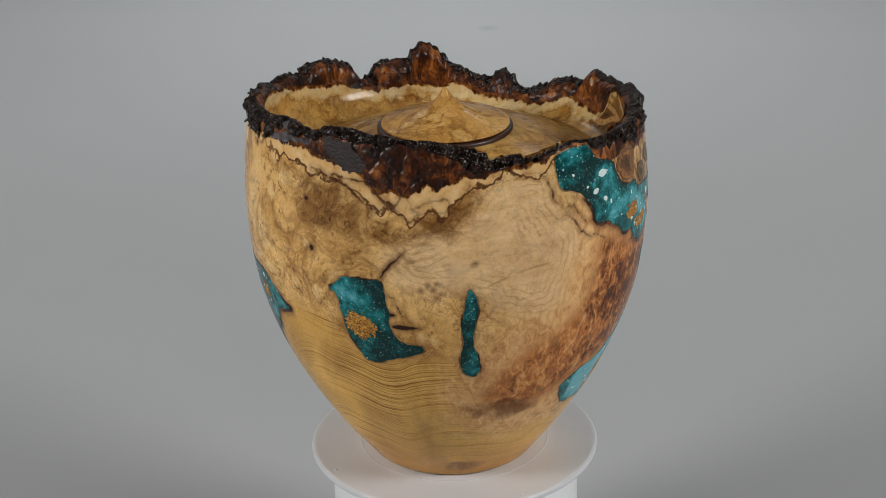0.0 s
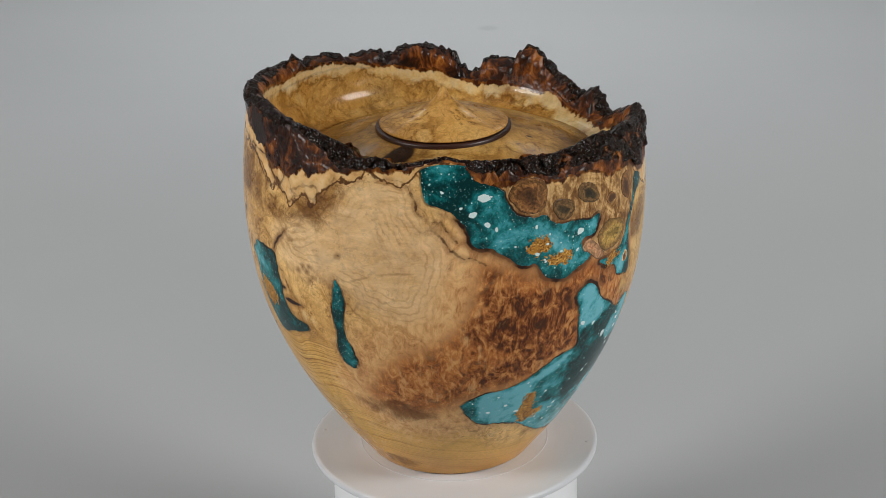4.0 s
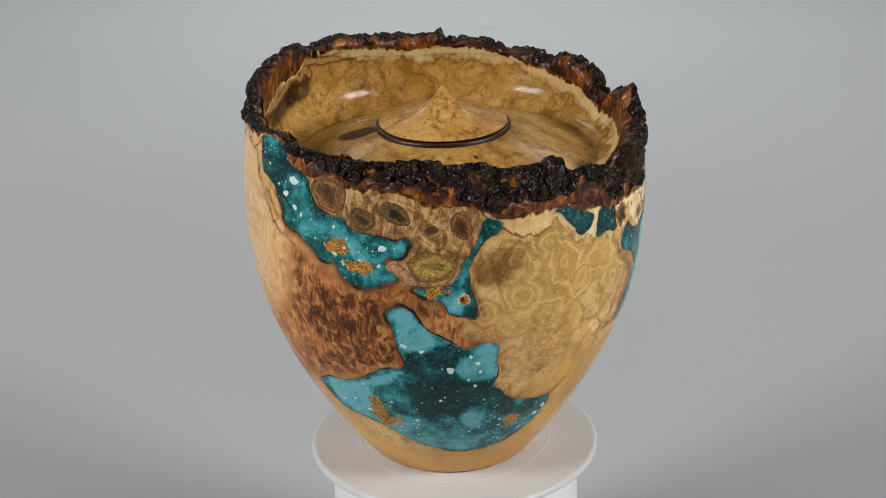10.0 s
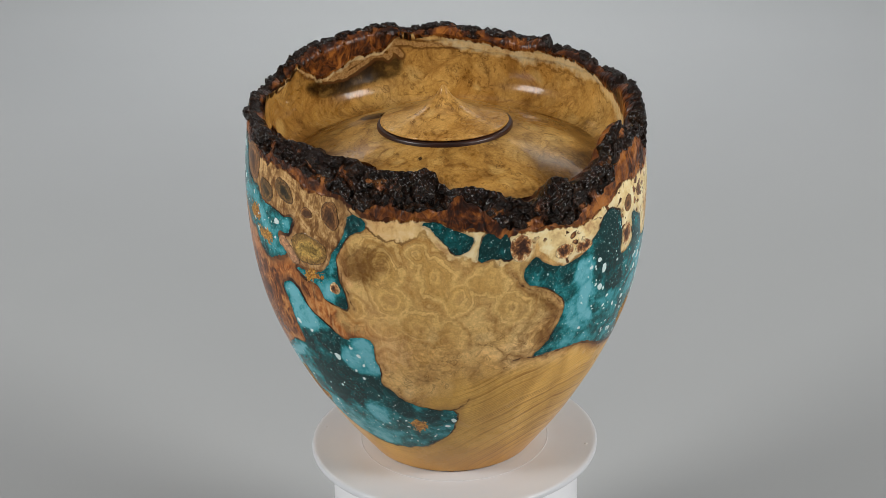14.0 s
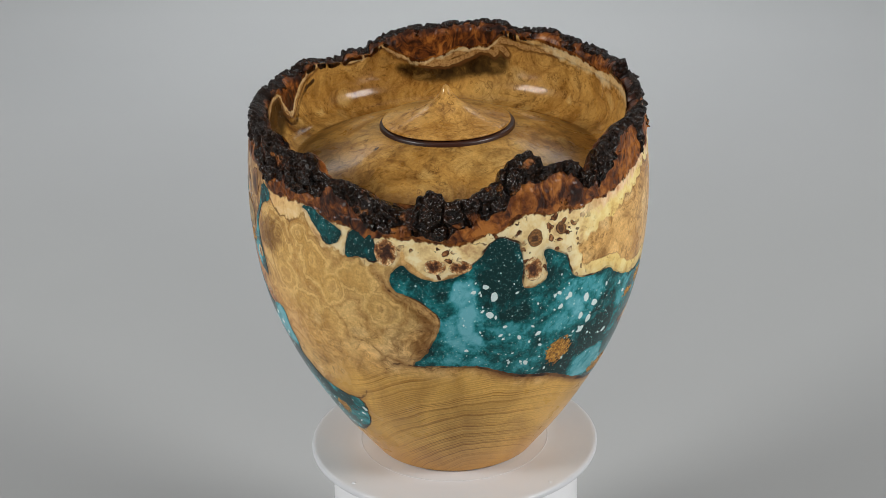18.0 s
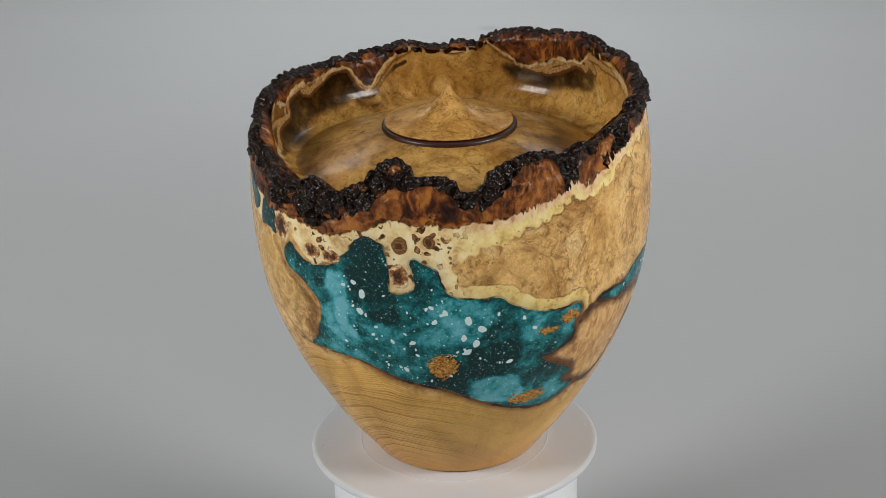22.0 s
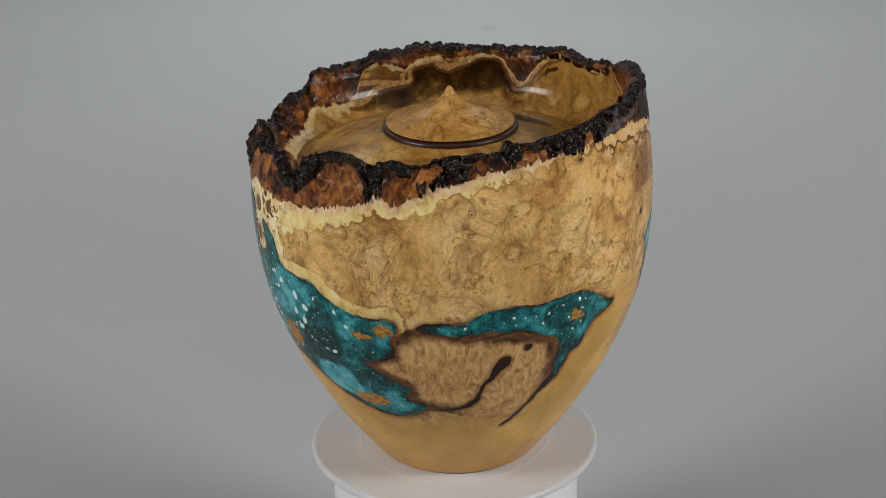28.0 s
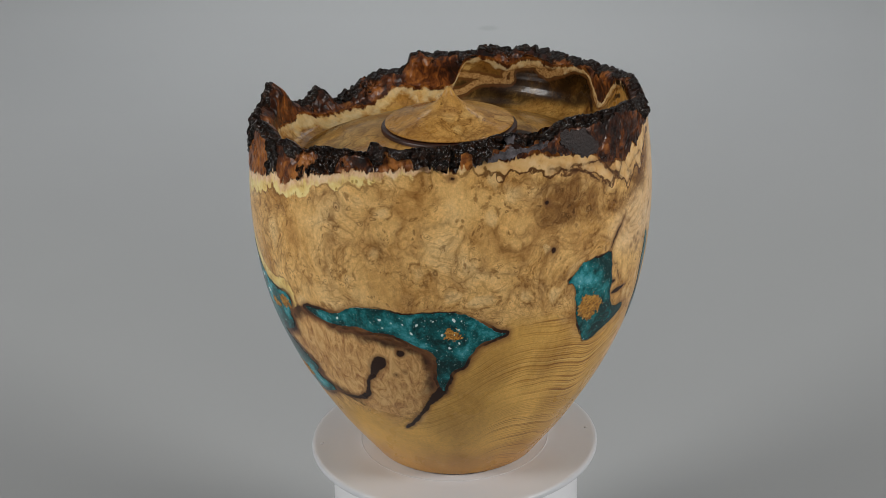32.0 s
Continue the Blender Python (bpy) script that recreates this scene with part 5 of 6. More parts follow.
    burnt = np.clip(sstep(A, 225, 245) * (1 - sstep(A, 310, 316)) * (1 - sstep(h, 98, 103)) * 0.9 + 0.8 * sstep(A, 30, 45) * (1 - sstep(A, 84, 92)) * sstep(h, 90, 112) * (1 - sstep(h, 132, 140))
                    + 0.85 * sstep(A, 160, 185) * (1 - sstep(A, 235, 245)) * (1 - sstep(h, 68, 82)) + 0.25 + zone(BURNT_EDGE, sa, sh, 2.0), 0, 1)
    attrs = dict(d_res=d_res, d_dark=d_dark, d_bark=d_bark, grain=grain, gphase=gphase, red=red, flush=flush, pale=np.maximum(pale, shore), burnt=burnt,
                 smoke_shade=smoke_shade, height=h, cream=cream, cream_in=cream_in, faint=faint, lobe=lobe, d_seam=d_seam, yellow=sstep(A, 195, 215) * (1 - sstep(A, 285, 310)), holey=sstep(A, 138, 148) * (1 - sstep(A, 198, 210)), white=sstep(A, 100, 140) * (1 - sstep(A, 280, 312)),
                 deep=deep, lined=np.clip(0.30 + 0.75 * np.exp(-(((A - 335 + 180) % 360 - 180) / 32) ** 2) + 0.5 * np.exp(-((A - 162) / 30) ** 2), 0, 1), panel=panel, knotty=knotty, char=np.clip(sstep(h, 56, 68) + (1 - sstep(A, 252, 262)), 0, 1))
    part("body", mesh("body", v, sheet(NS, len(t), True), attrs), M_WOOD, urn, "polished honey burl wall with brown figure and straight grain")
    part("foot", lathe("foot", [(0.0005, 0.0004), (0.030, 0.0004), (0.0375, 0.0)]), M_INNER, urn)


def build_inside(urn):
    """The inner wall, which sweeps into the top, and the domed top with its dark ring."""
    ang = np.linspace(0, 360, NS, endpoint=False)
    t = np.linspace(0, 1, 80)
    hi = inside_line(ang)
    H = np.outer(hi + 0.4, t) + np.outer(np.ones(NS) * 142.1, 1 - t)
    A, h = np.repeat(ang, len(t)), H.ravel()
    v = spot(A, h, inner_radius(h))
    d = around(BARK_LOW_INSIDE + BARK_LOW_INSIDE_BEYOND, A) - h
    d = d + (2.2 * grainy(v * 1000 / 7, 77, 2) + 1.2 * grainy(v * 1000 / 2.6, 78, 2)) * sstep(d, 1, 4)
    band = 4.0 + 5.0 * sstep(A, 108, 130) * (1 - sstep(A, 300, 322))
    pale = sstep(1 - d / band, -0.3, 0.9)
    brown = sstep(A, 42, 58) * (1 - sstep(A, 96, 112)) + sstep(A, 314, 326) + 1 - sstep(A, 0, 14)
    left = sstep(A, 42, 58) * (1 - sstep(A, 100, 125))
    smoke_shade = brown * (1 - sstep(d, 5, 17)) + 0.9 * left * (1 - sstep(d, 12, 26)) + 0.12
    sa, sh = stirred(A, h, 0.5)
    ribbon = np.full(len(h), 14.0)
    for line in RIBBONS:
        ribbon = np.minimum(ribbon, trail(line, sa, sh))
    smoke_shade, dusk = 0.62 * smoke_shade, np.zeros(len(h))
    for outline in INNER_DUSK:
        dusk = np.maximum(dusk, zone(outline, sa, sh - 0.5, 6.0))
    dark = 1 - sstep(trail(INNER_DARK, sa, sh), 0.4, 2.4)
    part("inner_wall", mesh("inner_wall", v, sheet(NS, len(t), True), dict(d_bark=d, pale=pale, smoke_shade=smoke_shade, ribbon=ribbon, dusk=dusk, ink=np.maximum(0.30 * np.minimum(smoke_shade, 1.2), 0.55 * dark))), M_INNER, urn, "glossy honey burl inside of the rim")
    prof = rounded([(28.0, 155.1), (30.5, 155.5), (40, 153.0), (52, 149.0), (61, 145.4), (66, 143.0), (68.5, 142.1), (70, 142.3)], 2)
    n = 240
    a2 = np.linspace(0, 360, n, endpoint=False)
    A, r = np.repeat(a2, len(prof)), np.tile(prof[:, 0], n)
    v = spot(A, np.tile(prof[:, 1], n), r)
    x, y = v[:, 0] * 1000, v[:, 1] * 1000
    c, s = math.cos(radians(276)), math.sin(radians(276))
    along, across = x * c + y * s, -x * s + y * c
    crack = np.clip(1.9 * (1 - np.hypot((along - 38) / 13, (across + 0.02 * (along - 34) ** 2) / (7.0 + 0.1 * (along - 30)))), 0, 1)
    fleck = np.clip(1.6 * (1 - np.hypot((x - 40 * math.cos(radians(22))) / 2.2, (y - 40 * math.sin(radians(22))) / 1.6)), 0, 1)
    # brown round the crack; the outer edge has shade painted into its colour
    attrs = dict(ribbon=np.full(len(r), 14.0), dusk=np.zeros(len(r)), d_bark=np.full(len(r), 20.0), pale=np.zeros(len(r)), smoke_shade=0.08 + 0.5 * crack + 0.3 * sstep(r, 55, 67), ink=np.maximum(crack, fleck))
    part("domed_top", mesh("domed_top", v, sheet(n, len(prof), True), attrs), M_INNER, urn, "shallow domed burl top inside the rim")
    part("collar", lathe("collar", [(0.0303, 0.1530), (0.0303, 0.1563), (0.0301, 0.1568), (0.0296, 0.1571), (0.0005, 0.1572)]), M_RING, urn, "dark brown ring under the lid")


def build_bark(urn):
    """The natural-edge rim: a rough crust over smoother red-brown bark."""
    n, k1, k2, k3 = 1800, 40, 18, 24
    ang = np.linspace(0, 360, n, endpoint=False)
    top, lo, hi = top_line(ang), low_line(ang), inside_line(ang)
    rows_h, rows_r, kind, along = [], [], [], []
    shoulder = top - 2.0
    for t in np.linspace(0, 1, k1):
        h = lo + (np.maximum(shoulder, lo + 0.3) - lo) * t
        rows_h.append(h), rows_r.append(radius(h)), kind.append(0.0), along.append(0.0)
    out_r, in_r = radius(shoulder) - 0.6, inner_radius(shoulder) + 0.4
    for t in np.linspace(0.04, 0.96, k2):
        c = math.cos(math.pi * t)
        rows_h.append(shoulder + 2.0 * math.sin(math.pi * t) ** 0.6 - 5.2 * max(0.0, t - 0.14)), rows_r.append((out_r + in_r) / 2 + (out_r - in_r) / 2 * c), kind.append(1.0), along.append(t)
    for t in np.linspace(0, 1, k3):
        h = np.maximum(shoulder - 4.2, hi + 0.3) + (hi - np.maximum(shoulder - 4.2, hi + 0.3)) * t
        rows_h.append(h), rows_r.append(inner_radius(h)), kind.append(2.0), along.append(1.0)
    H, R = np.array(rows_h).T.ravel(), np.array(rows_r).T.ravel()
    m = len(kind)
    K, A, T = np.tile(kind, n), np.repeat(ang, m), np.repeat(top, m)
    p = spot(A, H, R) * 1000
    d = T - H
    above = H - around(CRUST_LOW, A) + 1.2 + 2.2 * grainy(p / 5, 81, 2) + 1.2 * grainy(p / 2, 82, 2)
    # stubs of crust reach down to the sapwood, with alcoves of bare bark between them
    stub = grainy(p * (1, 1, 0.3) / 7.5, 99, 2)
    above = above + burred(A) * (11.0 * sstep(stub, 0.0, 0.35) - 1.5 + 1.5 * np.exp(-d / 4))
    inward = np.tile(along, n) + 0.25 * grainy(p / 7, 83, 2)
    crust = np.where(K == 2, 0.12 * (1 - sstep(d, 1.0, 5.5)), sstep(above, -0.8, 1.0))
    smooth = np.minimum(signed(SLIVER, A, H), signed(SLAB, A, H))
    cleft = sstep(lumps(p / 13.0, 97) + 0.10 * grainy(p / 3, 98, 2), 0.60, 0.78) * sstep(d, 2.0, 5.0)
    crust = np.where(K == 0, crust * (1 - 0.5 * cleft), crust)
    crust = np.where(K == 0, crust * (0.08 + 0.92 * sstep(smooth, -1.5, 1.5)), crust)
    crust = np.where(K == 1, 1 - 0.85 * sstep(inward, 0.34, 0.72), crust)
    pw = p + 1.2 * np.stack([grainy(p / 4.0, 84, 2), grainy(p / 4.0, 85, 2), grainy(p / 4.0, 86, 2)], -1)
    block = sstep(cracks(pw / (8.5, 8.5, 11.0), 91), 0.0, 0.20)
    bumps = 1.9 * block - 1.2 + 1.9 * (0.36 - lumps(pw / 3.6, 92) ** 2) + 0.7 * (0.36 - lumps(p / 1.6, 96) ** 2) + 0.15 * grainy(p / 0.8, 93)
    push = np.maximum(crust, np.where(K == 0, 0.22, 0.1)) * bumps + 0.05
    knobs = crust * (3.2 + 1.6 * burred(A)) * (0.30 - lumps(p / 13.0, 97) ** 2)
    # a gentle rise and fall of the crust as a whole, and cracks
    push += crust * 0.7 * grainy(p / 14, 94, 2)
    R2 = R + np.where(K == 0, push * 0.9 + knobs + 0.1 * crust, np.where(K == 2, -push * 0.7, 0.4 * push * np.sign(R - 81.5)))
    H2 = H + np.where(K == 1, push * 0.5 - 0.1, crust * 0.35 * grainy(p / 2.0, 95))
    v = spot(A, H2, R2)
    part("bark_rim", mesh("bark_rim", v, sheet(n, m, True), dict(crust=np.where(K == 2, crust - 0.35, crust), tint=np.where(K > 0, -0.02, 0.012 + 0.05 * np.maximum(burred(A), 0.7 * sstep(A, 130, 145) * (1 - sstep(A, 214, 224))) - 0.085 * np.clip(sstep(A, 315, 335) + 1 - sstep(A, 12, 35), 0, 1)))), M_BARK, urn, "rough blackened bark along the uneven rim")


def patch(name, outline, proud, depth=1.5, wander=1.0, da=0.3, dh=0.45, extra=None, rough=0.0):
    """A piece of the urn's surface inside an outline, a hair proud of the wood, with sides that go down into it."""
    o = np.array(outline)
    a = np.arange(o[:, 0].min() - 2.5, o[:, 0].max() + 2.5, da)
    z = np.arange(o[:, 1].min() - 2.5, o[:, 1].max() + 2.5, dh)
    A, Z = [g.ravel() for g in np.meshgrid(a, z, indexing="ij")]
    sa, sz = stirred(A, Z, wander)
    s = signed(outline, sa, sz)
    if rough:
        s = s + rough * grainy(spot(A, Z, radius(Z)) * 1000 / 0.9, 33, 2)
    S = s.reshape(len(a), len(z))
    mm = np.radians(radius(Z))
    ga, gz = np.gradient(S, a, z)
    ga, gz = ga.ravel() / mm, gz.ravel()
    g2 = np.maximum(ga * ga + gz * gz, 0.3)
    q = sheet(len(a), len(z), False)
    keep = q[(s[q] < 0).any(1)]
    outside = s > 0
    A2 = np.where(outside, A - s * ga / g2 / mm, A)
    Z2 = np.where(outside, Z - s * gz / g2, Z)
    used, inv = np.unique(keep, return_inverse=True)
    f = inv.reshape(-1, 4)
    V = spot(A2[used], Z2[used], radius(Z2[used]) + proud)
    e = np.concatenate([f[:, [0, 1]], f[:, [1, 2]], f[:, [2, 3]], f[:, [3, 0]]])
    key = np.sort(e, 1)
    _, first, count = np.unique(key[:, 0] * len(used) + key[:, 1], return_index=True, return_counts=True)
    rim = e[first[count == 1]]
    low = spot(A2[used], Z2[used], radius(Z2[used]) - depth)
    sides = np.stack([rim[:, 1], rim[:, 0], rim[:, 0] + len(used), rim[:, 1] + len(used)], 1)
    V = np.vstack([V, low])
    attrs = {}
    for key2, fn in (extra or {}).items():
        val = fn(A[used], Z[used], s[used])
        attrs[key2] = np.concatenate([val, val])
    return mesh(name, V, np.vstack([f, sides]), attrs)


GOLD = [(1, 335.0, 95.8, 4.5, 5.7), (2, 61.8, 130.2, 4.1, 4.2), (2, 67.9, 122.6, 4.2, 3.0), (3, 89.4, 113.2, 3.1, 2.6), (4, 65.2, 45.6, 2.8, 9.5), (4, 69.3, 41.0, 3.5, 2.6), (4, 115.8, 38.5, 3.0, 4.2),
        (7, 198.2, 76.1, 4.2, 6.6), (7, 227.0, 53.2, 6.9, 3.6), (7, 236.1, 93.0, 2.8, 2.4), (7, 229.1, 89.5, 3.3, 1.6), (8, 293.7, 94.1, 2.3, 3.1)]
CHIPS_A = [(2, 47.0, 154.2, 2.5), (2, 44.0, 147.6, 1.8), (2, 47.6, 143.1, 1.5), (2, 50.0, 140.7, 1.0), (2, 75.0, 132.5, 2.0), (2, 61.2, 127.3, 1.2), (4, 79.0, 86.9, 1.5), (4, 84.1, 84.3, 1.2), (4, 92.2, 74.1, 2.2), (4, 61.2, 44.9, 1.2),
           (4, 56.4, 50.3, 1.0), (4, 50.1, 47.4, 1.0), (4, 98.2, 81.0, 1.0), (4, 100.3, 77.3, 1.2), (4, 101.3, 72.3, 1.0), (4, 129.1, 42.2, 1.6), (4, 126.7, 38.3, 1.2), (4, 99.8, 64.4, 1.0), (8, 259.5, 96.6, 0.8), (8, 273.0, 99.7, 0.8), (8, 281.8, 94.4, 0.8)]
CHIPS_B = [(175.3, 101.4, 2.0), (176.5, 109.9, 2.2), (174.3, 114.8, 1.5), (171.0, 112.7, 1.2), (194.3, 105.4, 1.0), (198.6, 102.6, 1.2), (189.9, 88.4, 1.5), (184.2, 88.2, 1.2), (191.1, 82.0, 1.0), (187.3, 73.7, 1.5), (178.6, 90.5, 1.0),
           (169.0, 84.2, 1.0), (205.7, 99.5, 2.2), (209.5, 95.1, 2.2), (204.5, 91.1, 1.8), (207.9, 88.0, 2.0), (205.5, 83.6, 2.0), (199.4, 103.6, 1.5), (196.5, 99.2, 1.5), (217.9, 76.6, 1.5), (221.3, 98.2, 1.2), (224.7, 92.3, 1.2), (195.7, 106.1, 1.2)]
KNOTS = [("brown", [(54.2, 156.6), (55.0, 158.8), (57.2, 160.3), (60.2, 160.8), (63.1, 159.4), (64.8, 155.7), (64.8, 149.8), (63.6, 146.0), (61.3, 144.6), (57.7, 145.8), (54.8, 149.5), (53.4, 153.6)]),
         ("dark", [(65.8, 147.3), (68.1, 148.8), (71.2, 148.0), (73.4, 145.4), (73.0, 141.2), (70.9, 138.7), (68.7, 139.7), (66.5, 142.9)]),
         ("dark", [(74.9, 152.2), (77.7, 152.7), (80.9, 151.1), (82.5, 147.0), (82.8, 143.3), (80.6, 142.8), (78.2, 143.5), (75.8, 145.3), (74.6, 148.4)]),
         ("gold", [(81.7, 128.2), (83.7, 131.2), (87.4, 132.1), (91.0, 130.9), (93.9, 128.6), (94.6, 125.0), (93.4, 121.0), (90.4, 118.3), (87.1, 118.5), (84.2, 119.0), (82.1, 123.6)]),
         ("brown", [(94.4, 148.6), (96.2, 149.6), (97.9, 148.1), (98.7, 143.2), (98.5, 138.5), (96.9, 136.3), (94.8, 137.8), (93.3, 141.6), (93.1, 145.7)]),
         ("brown", [(85.3, 142.1), (87.5, 144.4), (89.7, 143.1), (90.1, 140.2), (88.2, 138.9), (86.0, 139.4)]),
         ("pink", [(75.7, 123.3), (76.2, 127.1), (78.2, 128.0), (80.7, 125.6), (82.8, 122.4), (84.9, 118.5), (83.4, 115.9), (80.5, 117.2), (78.3, 120.9)])]
KNOTS += [("red", ellipse(96.2, 110.4, 1.7, 2.7)), ("red", ellipse(148.0, 130.3, 3.1, 6.0)), ("red", ellipse(161.0, 124.6, 3.0, 3.4)), ("red", ellipse(167.6, 124.2, 3.2, 3.0)), ("brown", ellipse(187.9, 133.9, 2.3, 3.6)),
          ("red", ellipse(187.5, 120.2, 2.8, 5.4)), ("brown", ellipse(195.8, 135.8, 1.6, 2.7))]


def chip_mesh(seed):
    """A small flat splinter of shell with seven to nine uneven corners."""
    rnd = random.Random(seed)
    bm = bmesh.new()
    n = rnd.randint(7, 9)
    ring = [(math.cos(2 * math.pi * k / n + rnd.uniform(-0.15, 0.15)) * rnd.uniform(0.75, 1.05), math.sin(2 * math.pi * k / n + rnd.uniform(-0.15, 0.15)) * rnd.uniform(0.75, 1.1)) for k in range(n)]
    f = bm.faces.new([bm.verts.new((x, y, 0)) for x, y in ring])
    g = bmesh.ops.extrude_face_region(bm, geom=[f])
    for vt in [x for x in g["geom"] if isinstance(x, bmesh.types.BMVert)]:
        vt.co = (vt.co.x * 0.9, vt.co.y * 0.9, 0.25)
    me = bpy.data.meshes.new("chip")
    bmesh.ops.recalc_face_normals(bm, faces=bm.faces)
    bm.to_mesh(me)
    bm.free()
    me.materials.append(M_CHIP)
    return me


def clouds(a, h):
    s = np.zeros(len(a))
    sa, sh = stirred(a, h, 2.2)
    for pools, amt in ((LIGHT_POOLS, 0.36), (HALF_LIGHT_POOLS, 0.17), (DARK_POOLS, -0.24), (HALF_DARK_POOLS, -0.12)):
        for outline in pools:
            s += amt * zone(outline, sa, sh, 1.6)
    for c, z, ra, rh, amt in TONES:
        s += amt * (1 - sstep(np.hypot(((sa - c + 180) % 360 - 180) / ra, (sh - z) / rh), 0.45, 1.25))
    return s


def build_inlays(urn):
    made = []
    for k, (outline, tone) in enumerate(INLAYS):
        me = patch("resin_inlay", outline, 0.12, wander=0.85, extra={"tone": lambda a, z, s: np.full(len(a), tone) + clouds(a, z) - 0.10 * (1 - sstep(-s, 0.2, 2.5))})
        made.append(part("resin_inlay", me, M_RESIN, urn, "turquoise resin filling with pale specks"))
    for k, a, h, ra, rh in GOLD:
        me = patch("gold_flake", ellipse(a, h, ra, rh), 0.18, 0.3, 2.0, 0.12, 0.2, rough=2.3)
        part("gold_flake", me, M_GOLD, made[k], "patch of grainy gold flake in the resin")
    kinds = [chip_mesh(s) for s in range(6)]
    rnd = random.Random(5)
    for k, a, h, r in CHIPS_A + [(7, *c) for c in CHIPS_B]:
        th = radians(a - 90)
        slope = float(radius(h + 1) - radius(h - 1)) / 2
        out = Vector((math.cos(th), math.sin(th), -slope)).normalized()
        ob = part("chip", kinds[rnd.randrange(6)], M_CHIP, made[k])
        rot = out.to_track_quat("Z", "Y").to_matrix().to_4x4() @ Matrix.Rotation(rnd.uniform(0, 6.28), 4, "Z")
        ob.matrix_basis = Matrix.Translation(spot(a, h, float(radius(h)) + 0.11)) @ rot @ Matrix.Diagonal((r * 0.0008, r * 0.0011, 0.0004, 1))
    # many more small splinters, strewn where the resin is clear of its edges
    for k, lo_a, hi_a, lo_h, hi_h, count in ((7, 164, 216, 66, 118, 60), (4, 44, 126, 26, 100, 38), (2, 36, 74, 118, 168, 18), (8, 262, 296, 80, 104, 12)):
        a, h = rnd.uniform(lo_a, hi_a), rnd.uniform(lo_h, hi_h)
        tries = [(rnd.uniform(lo_a, hi_a), rnd.uniform(lo_h, hi_h)) for _ in range(count * 4)]
        good = np.where(signed(INLAYS[k][0], np.array([x for x, y in tries]), np.array([y for x, y in tries])) < -2.5)[0][:count]
        for g in good:
            a, h = tries[g]
            r = 0.35 + 0.6 * rnd.random() ** 2
            th = radians(a - 90)
            out = Vector((math.cos(th), math.sin(th), -float(radius(h + 1) - radius(h - 1)) / 2)).normalized()
            ob = part("chip", kinds[rnd.randrange(6)], M_CHIP, made[k])
            ob.matrix_basis = (Matrix.Translation(spot(a, h, float(radius(h)) + 0.11)) @ out.to_track_quat("Z", "Y").to_matrix().to_4x4()
                               @ Matrix.Rotation(rnd.uniform(0, 6.28), 4, "Z") @ Matrix.Diagonal((r * 0.0008, r * 0.0012, 0.0004, 1)))
    mats = {"brown": M_KNOT, "dark": M_KNOT_DARK, "gold": M_KNOT_GOLD, "red": M_KNOT_RED, "pink": M_KNOT_PINK}
    words = {"brown": "ringed brown knot", "dark": "nearly black knot", "gold": "golden knot with dark specks", "red": "red-brown knot", "pink": "small pinkish knot with rings"}
    for kind, outline in KNOTS:
        o = np.array(outline)
        size = 0.5 * min(np.ptp(o[:, 1]), np.radians(np.ptp(o[:, 0])) * 88)
        me = patch("knot", outline, 0.16, 0.3, 0.8, 0.3, 0.45, {"radial": lambda A, Z, s: np.clip(1 + s / size, 0, 1.2)})
        part("knot", me, mats[kind], urn, words[kind])
    for name, outline, proud, m, label in (("bark_sliver", SLIVER, 0.5, M_SLIVER, "silvery lilac sliver of bark"), ("bark_sliver", DAB, 0.6, M_SLIVER, "small silvery dab on the bark"), ("bark_slab", SLAB, 0.35, M_SLAB, "smooth purple-brown slab of bark")):
        part(name, patch(name, outline, proud, 2.0, 2.2, 0.25, 0.35, rough=1.4), m, urn, label)


def build_lid():
    lid = tagged(new("lid"), "small conical burl lid with a pointed tip", "lid")
    whole = rounded([(26.0, 157.4), (28.1, 157.4), (28.8, 157.9), (28.5, 158.6), (26.6, 159.2), (21, 160.6), (14.5, 162.6), (9.2, 164.9), (5.6, 167.3), (3.2, 169.9), (1.9, 172.3), (1.2, 173.6), (0.1, 174.3)], 2)
    n, top = 160, int(np.argmax(whole[:, 1] > 168.6))
    for name, prof, label in (("cap", whole[:top + 1], "flared burl cap with small brown eyes"), ("finial", whole[top:], "pointed burl tip")):
        A, r = np.repeat(np.linspace(0, 360, n, endpoint=False), len(prof)), np.tile(prof[:, 0], n)
        v = spot(A, np.tile(prof[:, 1], n), r)
        attrs = dict(d_bark=np.full(len(r), 20.0), pale=np.zeros(len(r)), smoke_shade=0.02 + 0 * r, ink=0 * r)
        part(name, mesh(name, v, sheet(n, len(prof), True), attrs), M_LID, lid, label)
    return lid


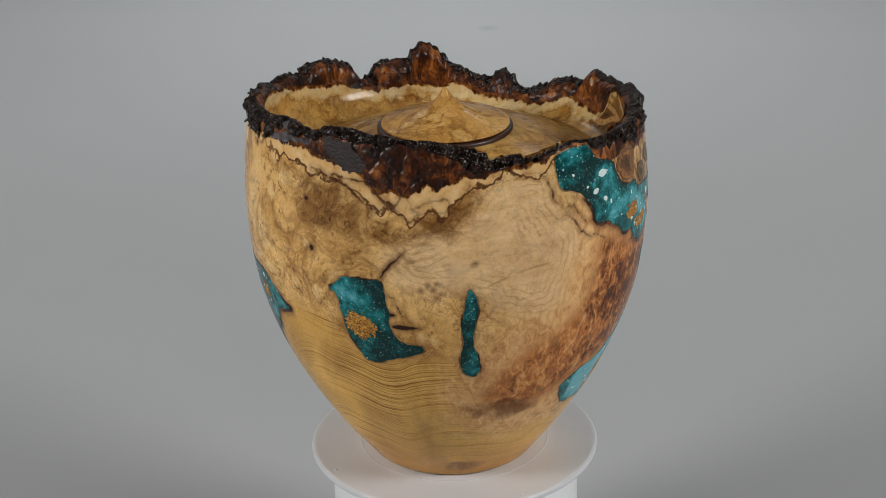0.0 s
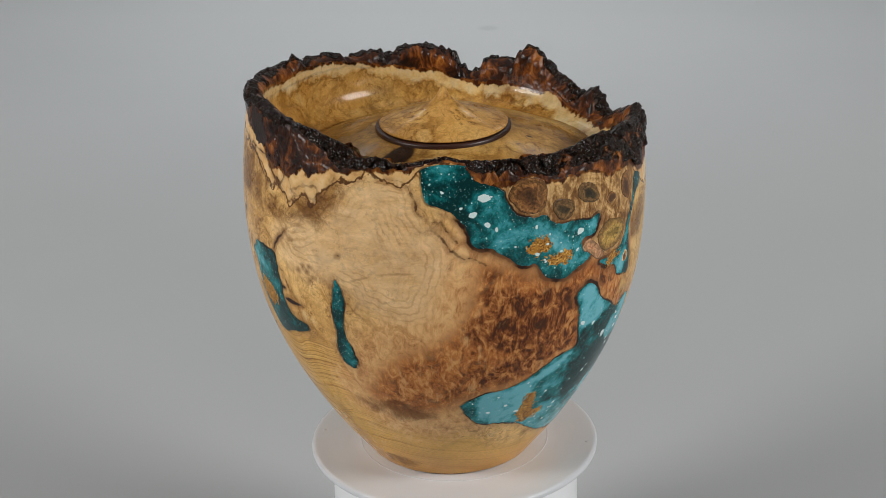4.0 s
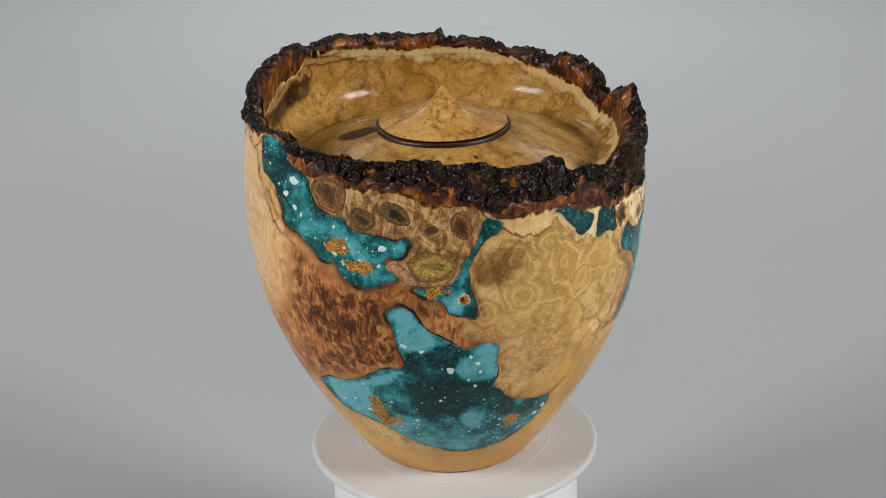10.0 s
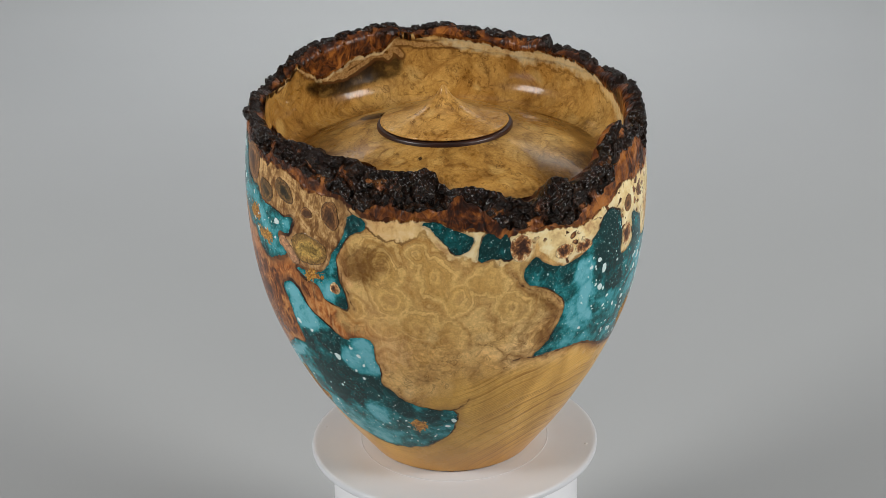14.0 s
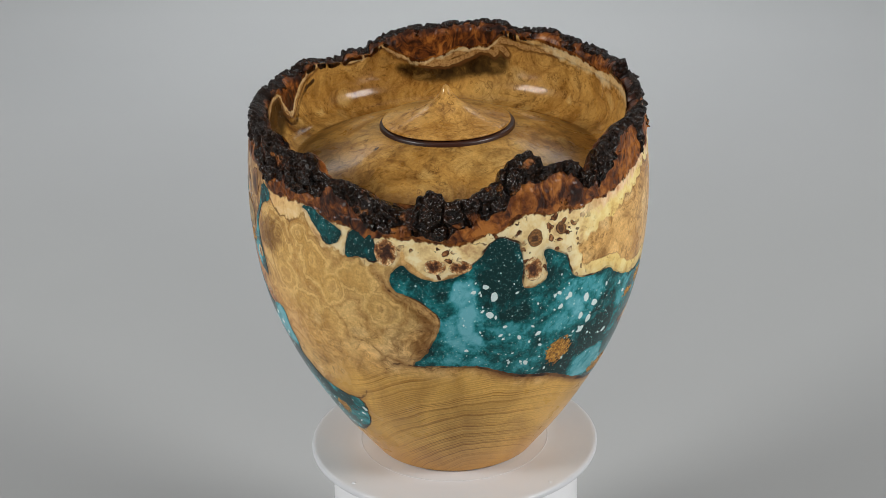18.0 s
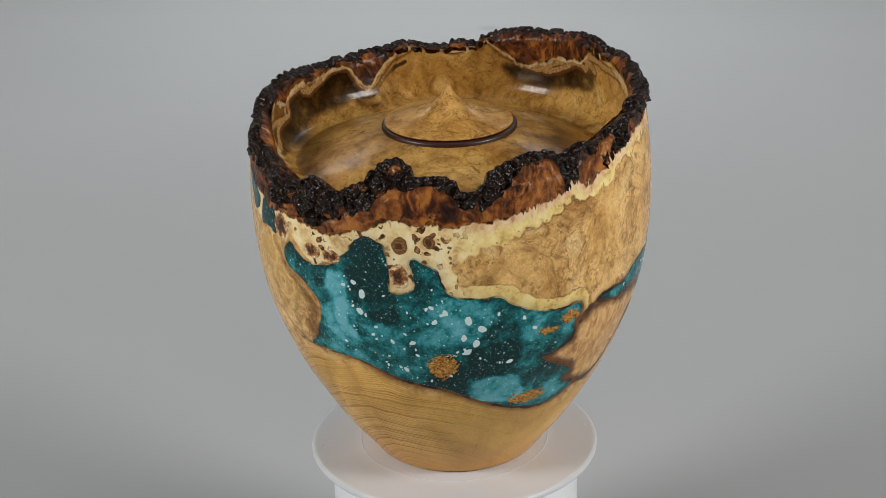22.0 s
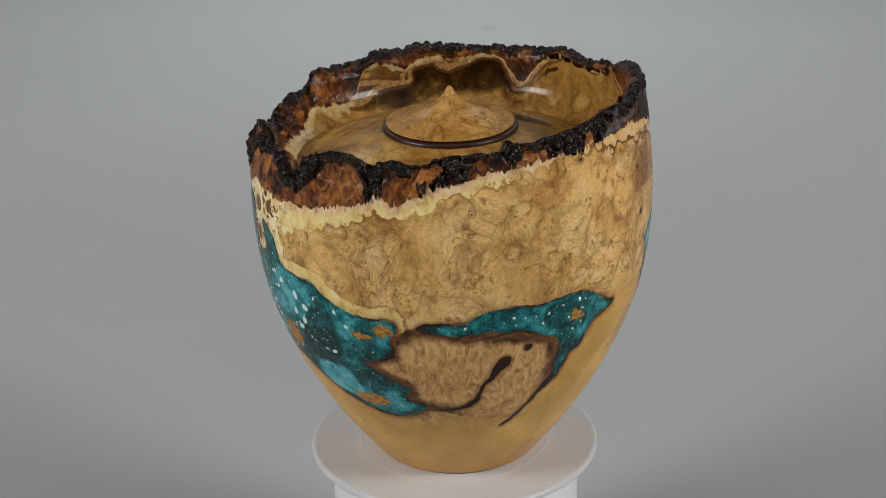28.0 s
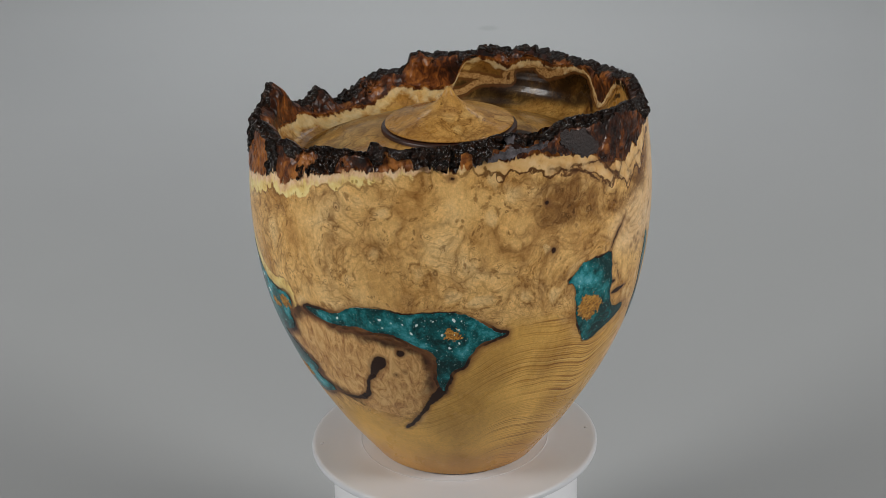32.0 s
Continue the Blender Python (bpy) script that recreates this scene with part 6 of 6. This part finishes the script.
def build_turntable():
    table = tagged(new("turntable"), "round white plastic turntable with a wide flange", "turntable")
    R = 0.0681
    part("plate", lathe("plate", rounded([(0.0001, -0.0002), (0.044, -0.0002), (0.0448, -0.0004), (0.064, -0.0008), (0.0668, -0.0006), (R, -0.0012), (R, -0.0034), (0.0668, -0.0044), (0.058, -0.0046)], 1), 200), M_PLASTIC, table, "white glossy plastic plate")
    part("ring_line", lathe("ring_line", [(0.0442, -0.00022), (0.0443, -0.00012), (0.0445, -0.00014), (0.0446, -0.0004)], 200), M_LINE, table, "thin grey groove in the plate")
    part("stem", lathe("stem", [(0.0586, -0.0046), (0.0587, -0.09), (0.062, -0.0985), (0.062, -0.0998), (0.0005, -0.0998)], 200), M_STEM, table, "white cylinder under the plate")
    dot = lathe("pip", [(0.0010, -0.0012), (0.0009, -0.0007), (0.0005, -0.0004), (0.00005, -0.00035)], 16)
    for a in (28, 118, 208, 299):
        ob = part("pip", dot, M_PLASTIC, table)
        ob.location = spot(a, 0.0, 63.3)
    return table


def build_setting():
    # a paper sweep: flat, then curving up behind
    prof = [(-1.6, FLOOR), (1.30, FLOOR)] + [(1.30 + 0.45 * math.sin(radians(d)), FLOOR + 0.45 * (1 - math.cos(radians(d)))) for d in range(6, 91, 6)] + [(1.75, 1.9)]
    xs = np.linspace(-1.9, 1.9, 9)
    v = [(x, y, z) for x in xs for y, z in prof]
    tagged(part("backdrop", mesh("backdrop", v, sheet(9, len(prof), False)), M_PAPER), "plain light grey seamless paper backdrop", "backdrop", kind="structure")
    for name, lo, hi in (("floor", (-2, -2, -0.16), (2, 2, -0.11)), ("ceiling", (-2, -2, 2.2), (2, 2, 2.26)), ("wall_north", (-2, 1.94, -0.11), (2, 2, 2.2)), ("wall_south", (-2, -2, -0.11), (2, -1.94, 2.2)),
                         ("wall_east", (1.94, -1.94, -0.11), (2, 1.94, 2.2)), ("wall_west", (-2, -1.94, -0.11), (-1.94, 1.94, 2.2))):
        bm = bmesh.new()
        bmesh.ops.create_cube(bm, size=1)
        for vt in bm.verts:
            vt.co = [lo[i] + (vt.co[i] + 0.5) * (hi[i] - lo[i]) for i in range(3)]
        bmesh.ops.bevel(bm, geom=bm.edges[:], offset=0.004, segments=1, affect="EDGES")
        tagged(part(name, bm, M_WALL), "plain pale grey studio wall", "wall", kind="structure")


build_setting()
turntable = build_turntable()
urn = tagged(new("urn"), "turned burl urn with turquoise resin and a bark rim", "urn")
build_body(urn)
build_inside(urn)
build_bark(urn)
build_inlays(urn)
lid = build_lid()


# ---- the turntable carries all of it round, 9.18 degrees a second ----
def motions():
    for thing, ex, ey in ((turntable, 0.0, 0.0), (urn, -0.00075, -0.0016), (lid, -0.00045, -0.00155)):
        rows = []
        for k in range(33):
            d = radians(-9.17866 * k)
            rows.append((float(k), pose(ex * math.cos(d) - ey * math.sin(d), ex * math.sin(d) + ey * math.cos(d), 0, 0, 0, -9.17866 * k)))
        walk(thing, rows)


motions()
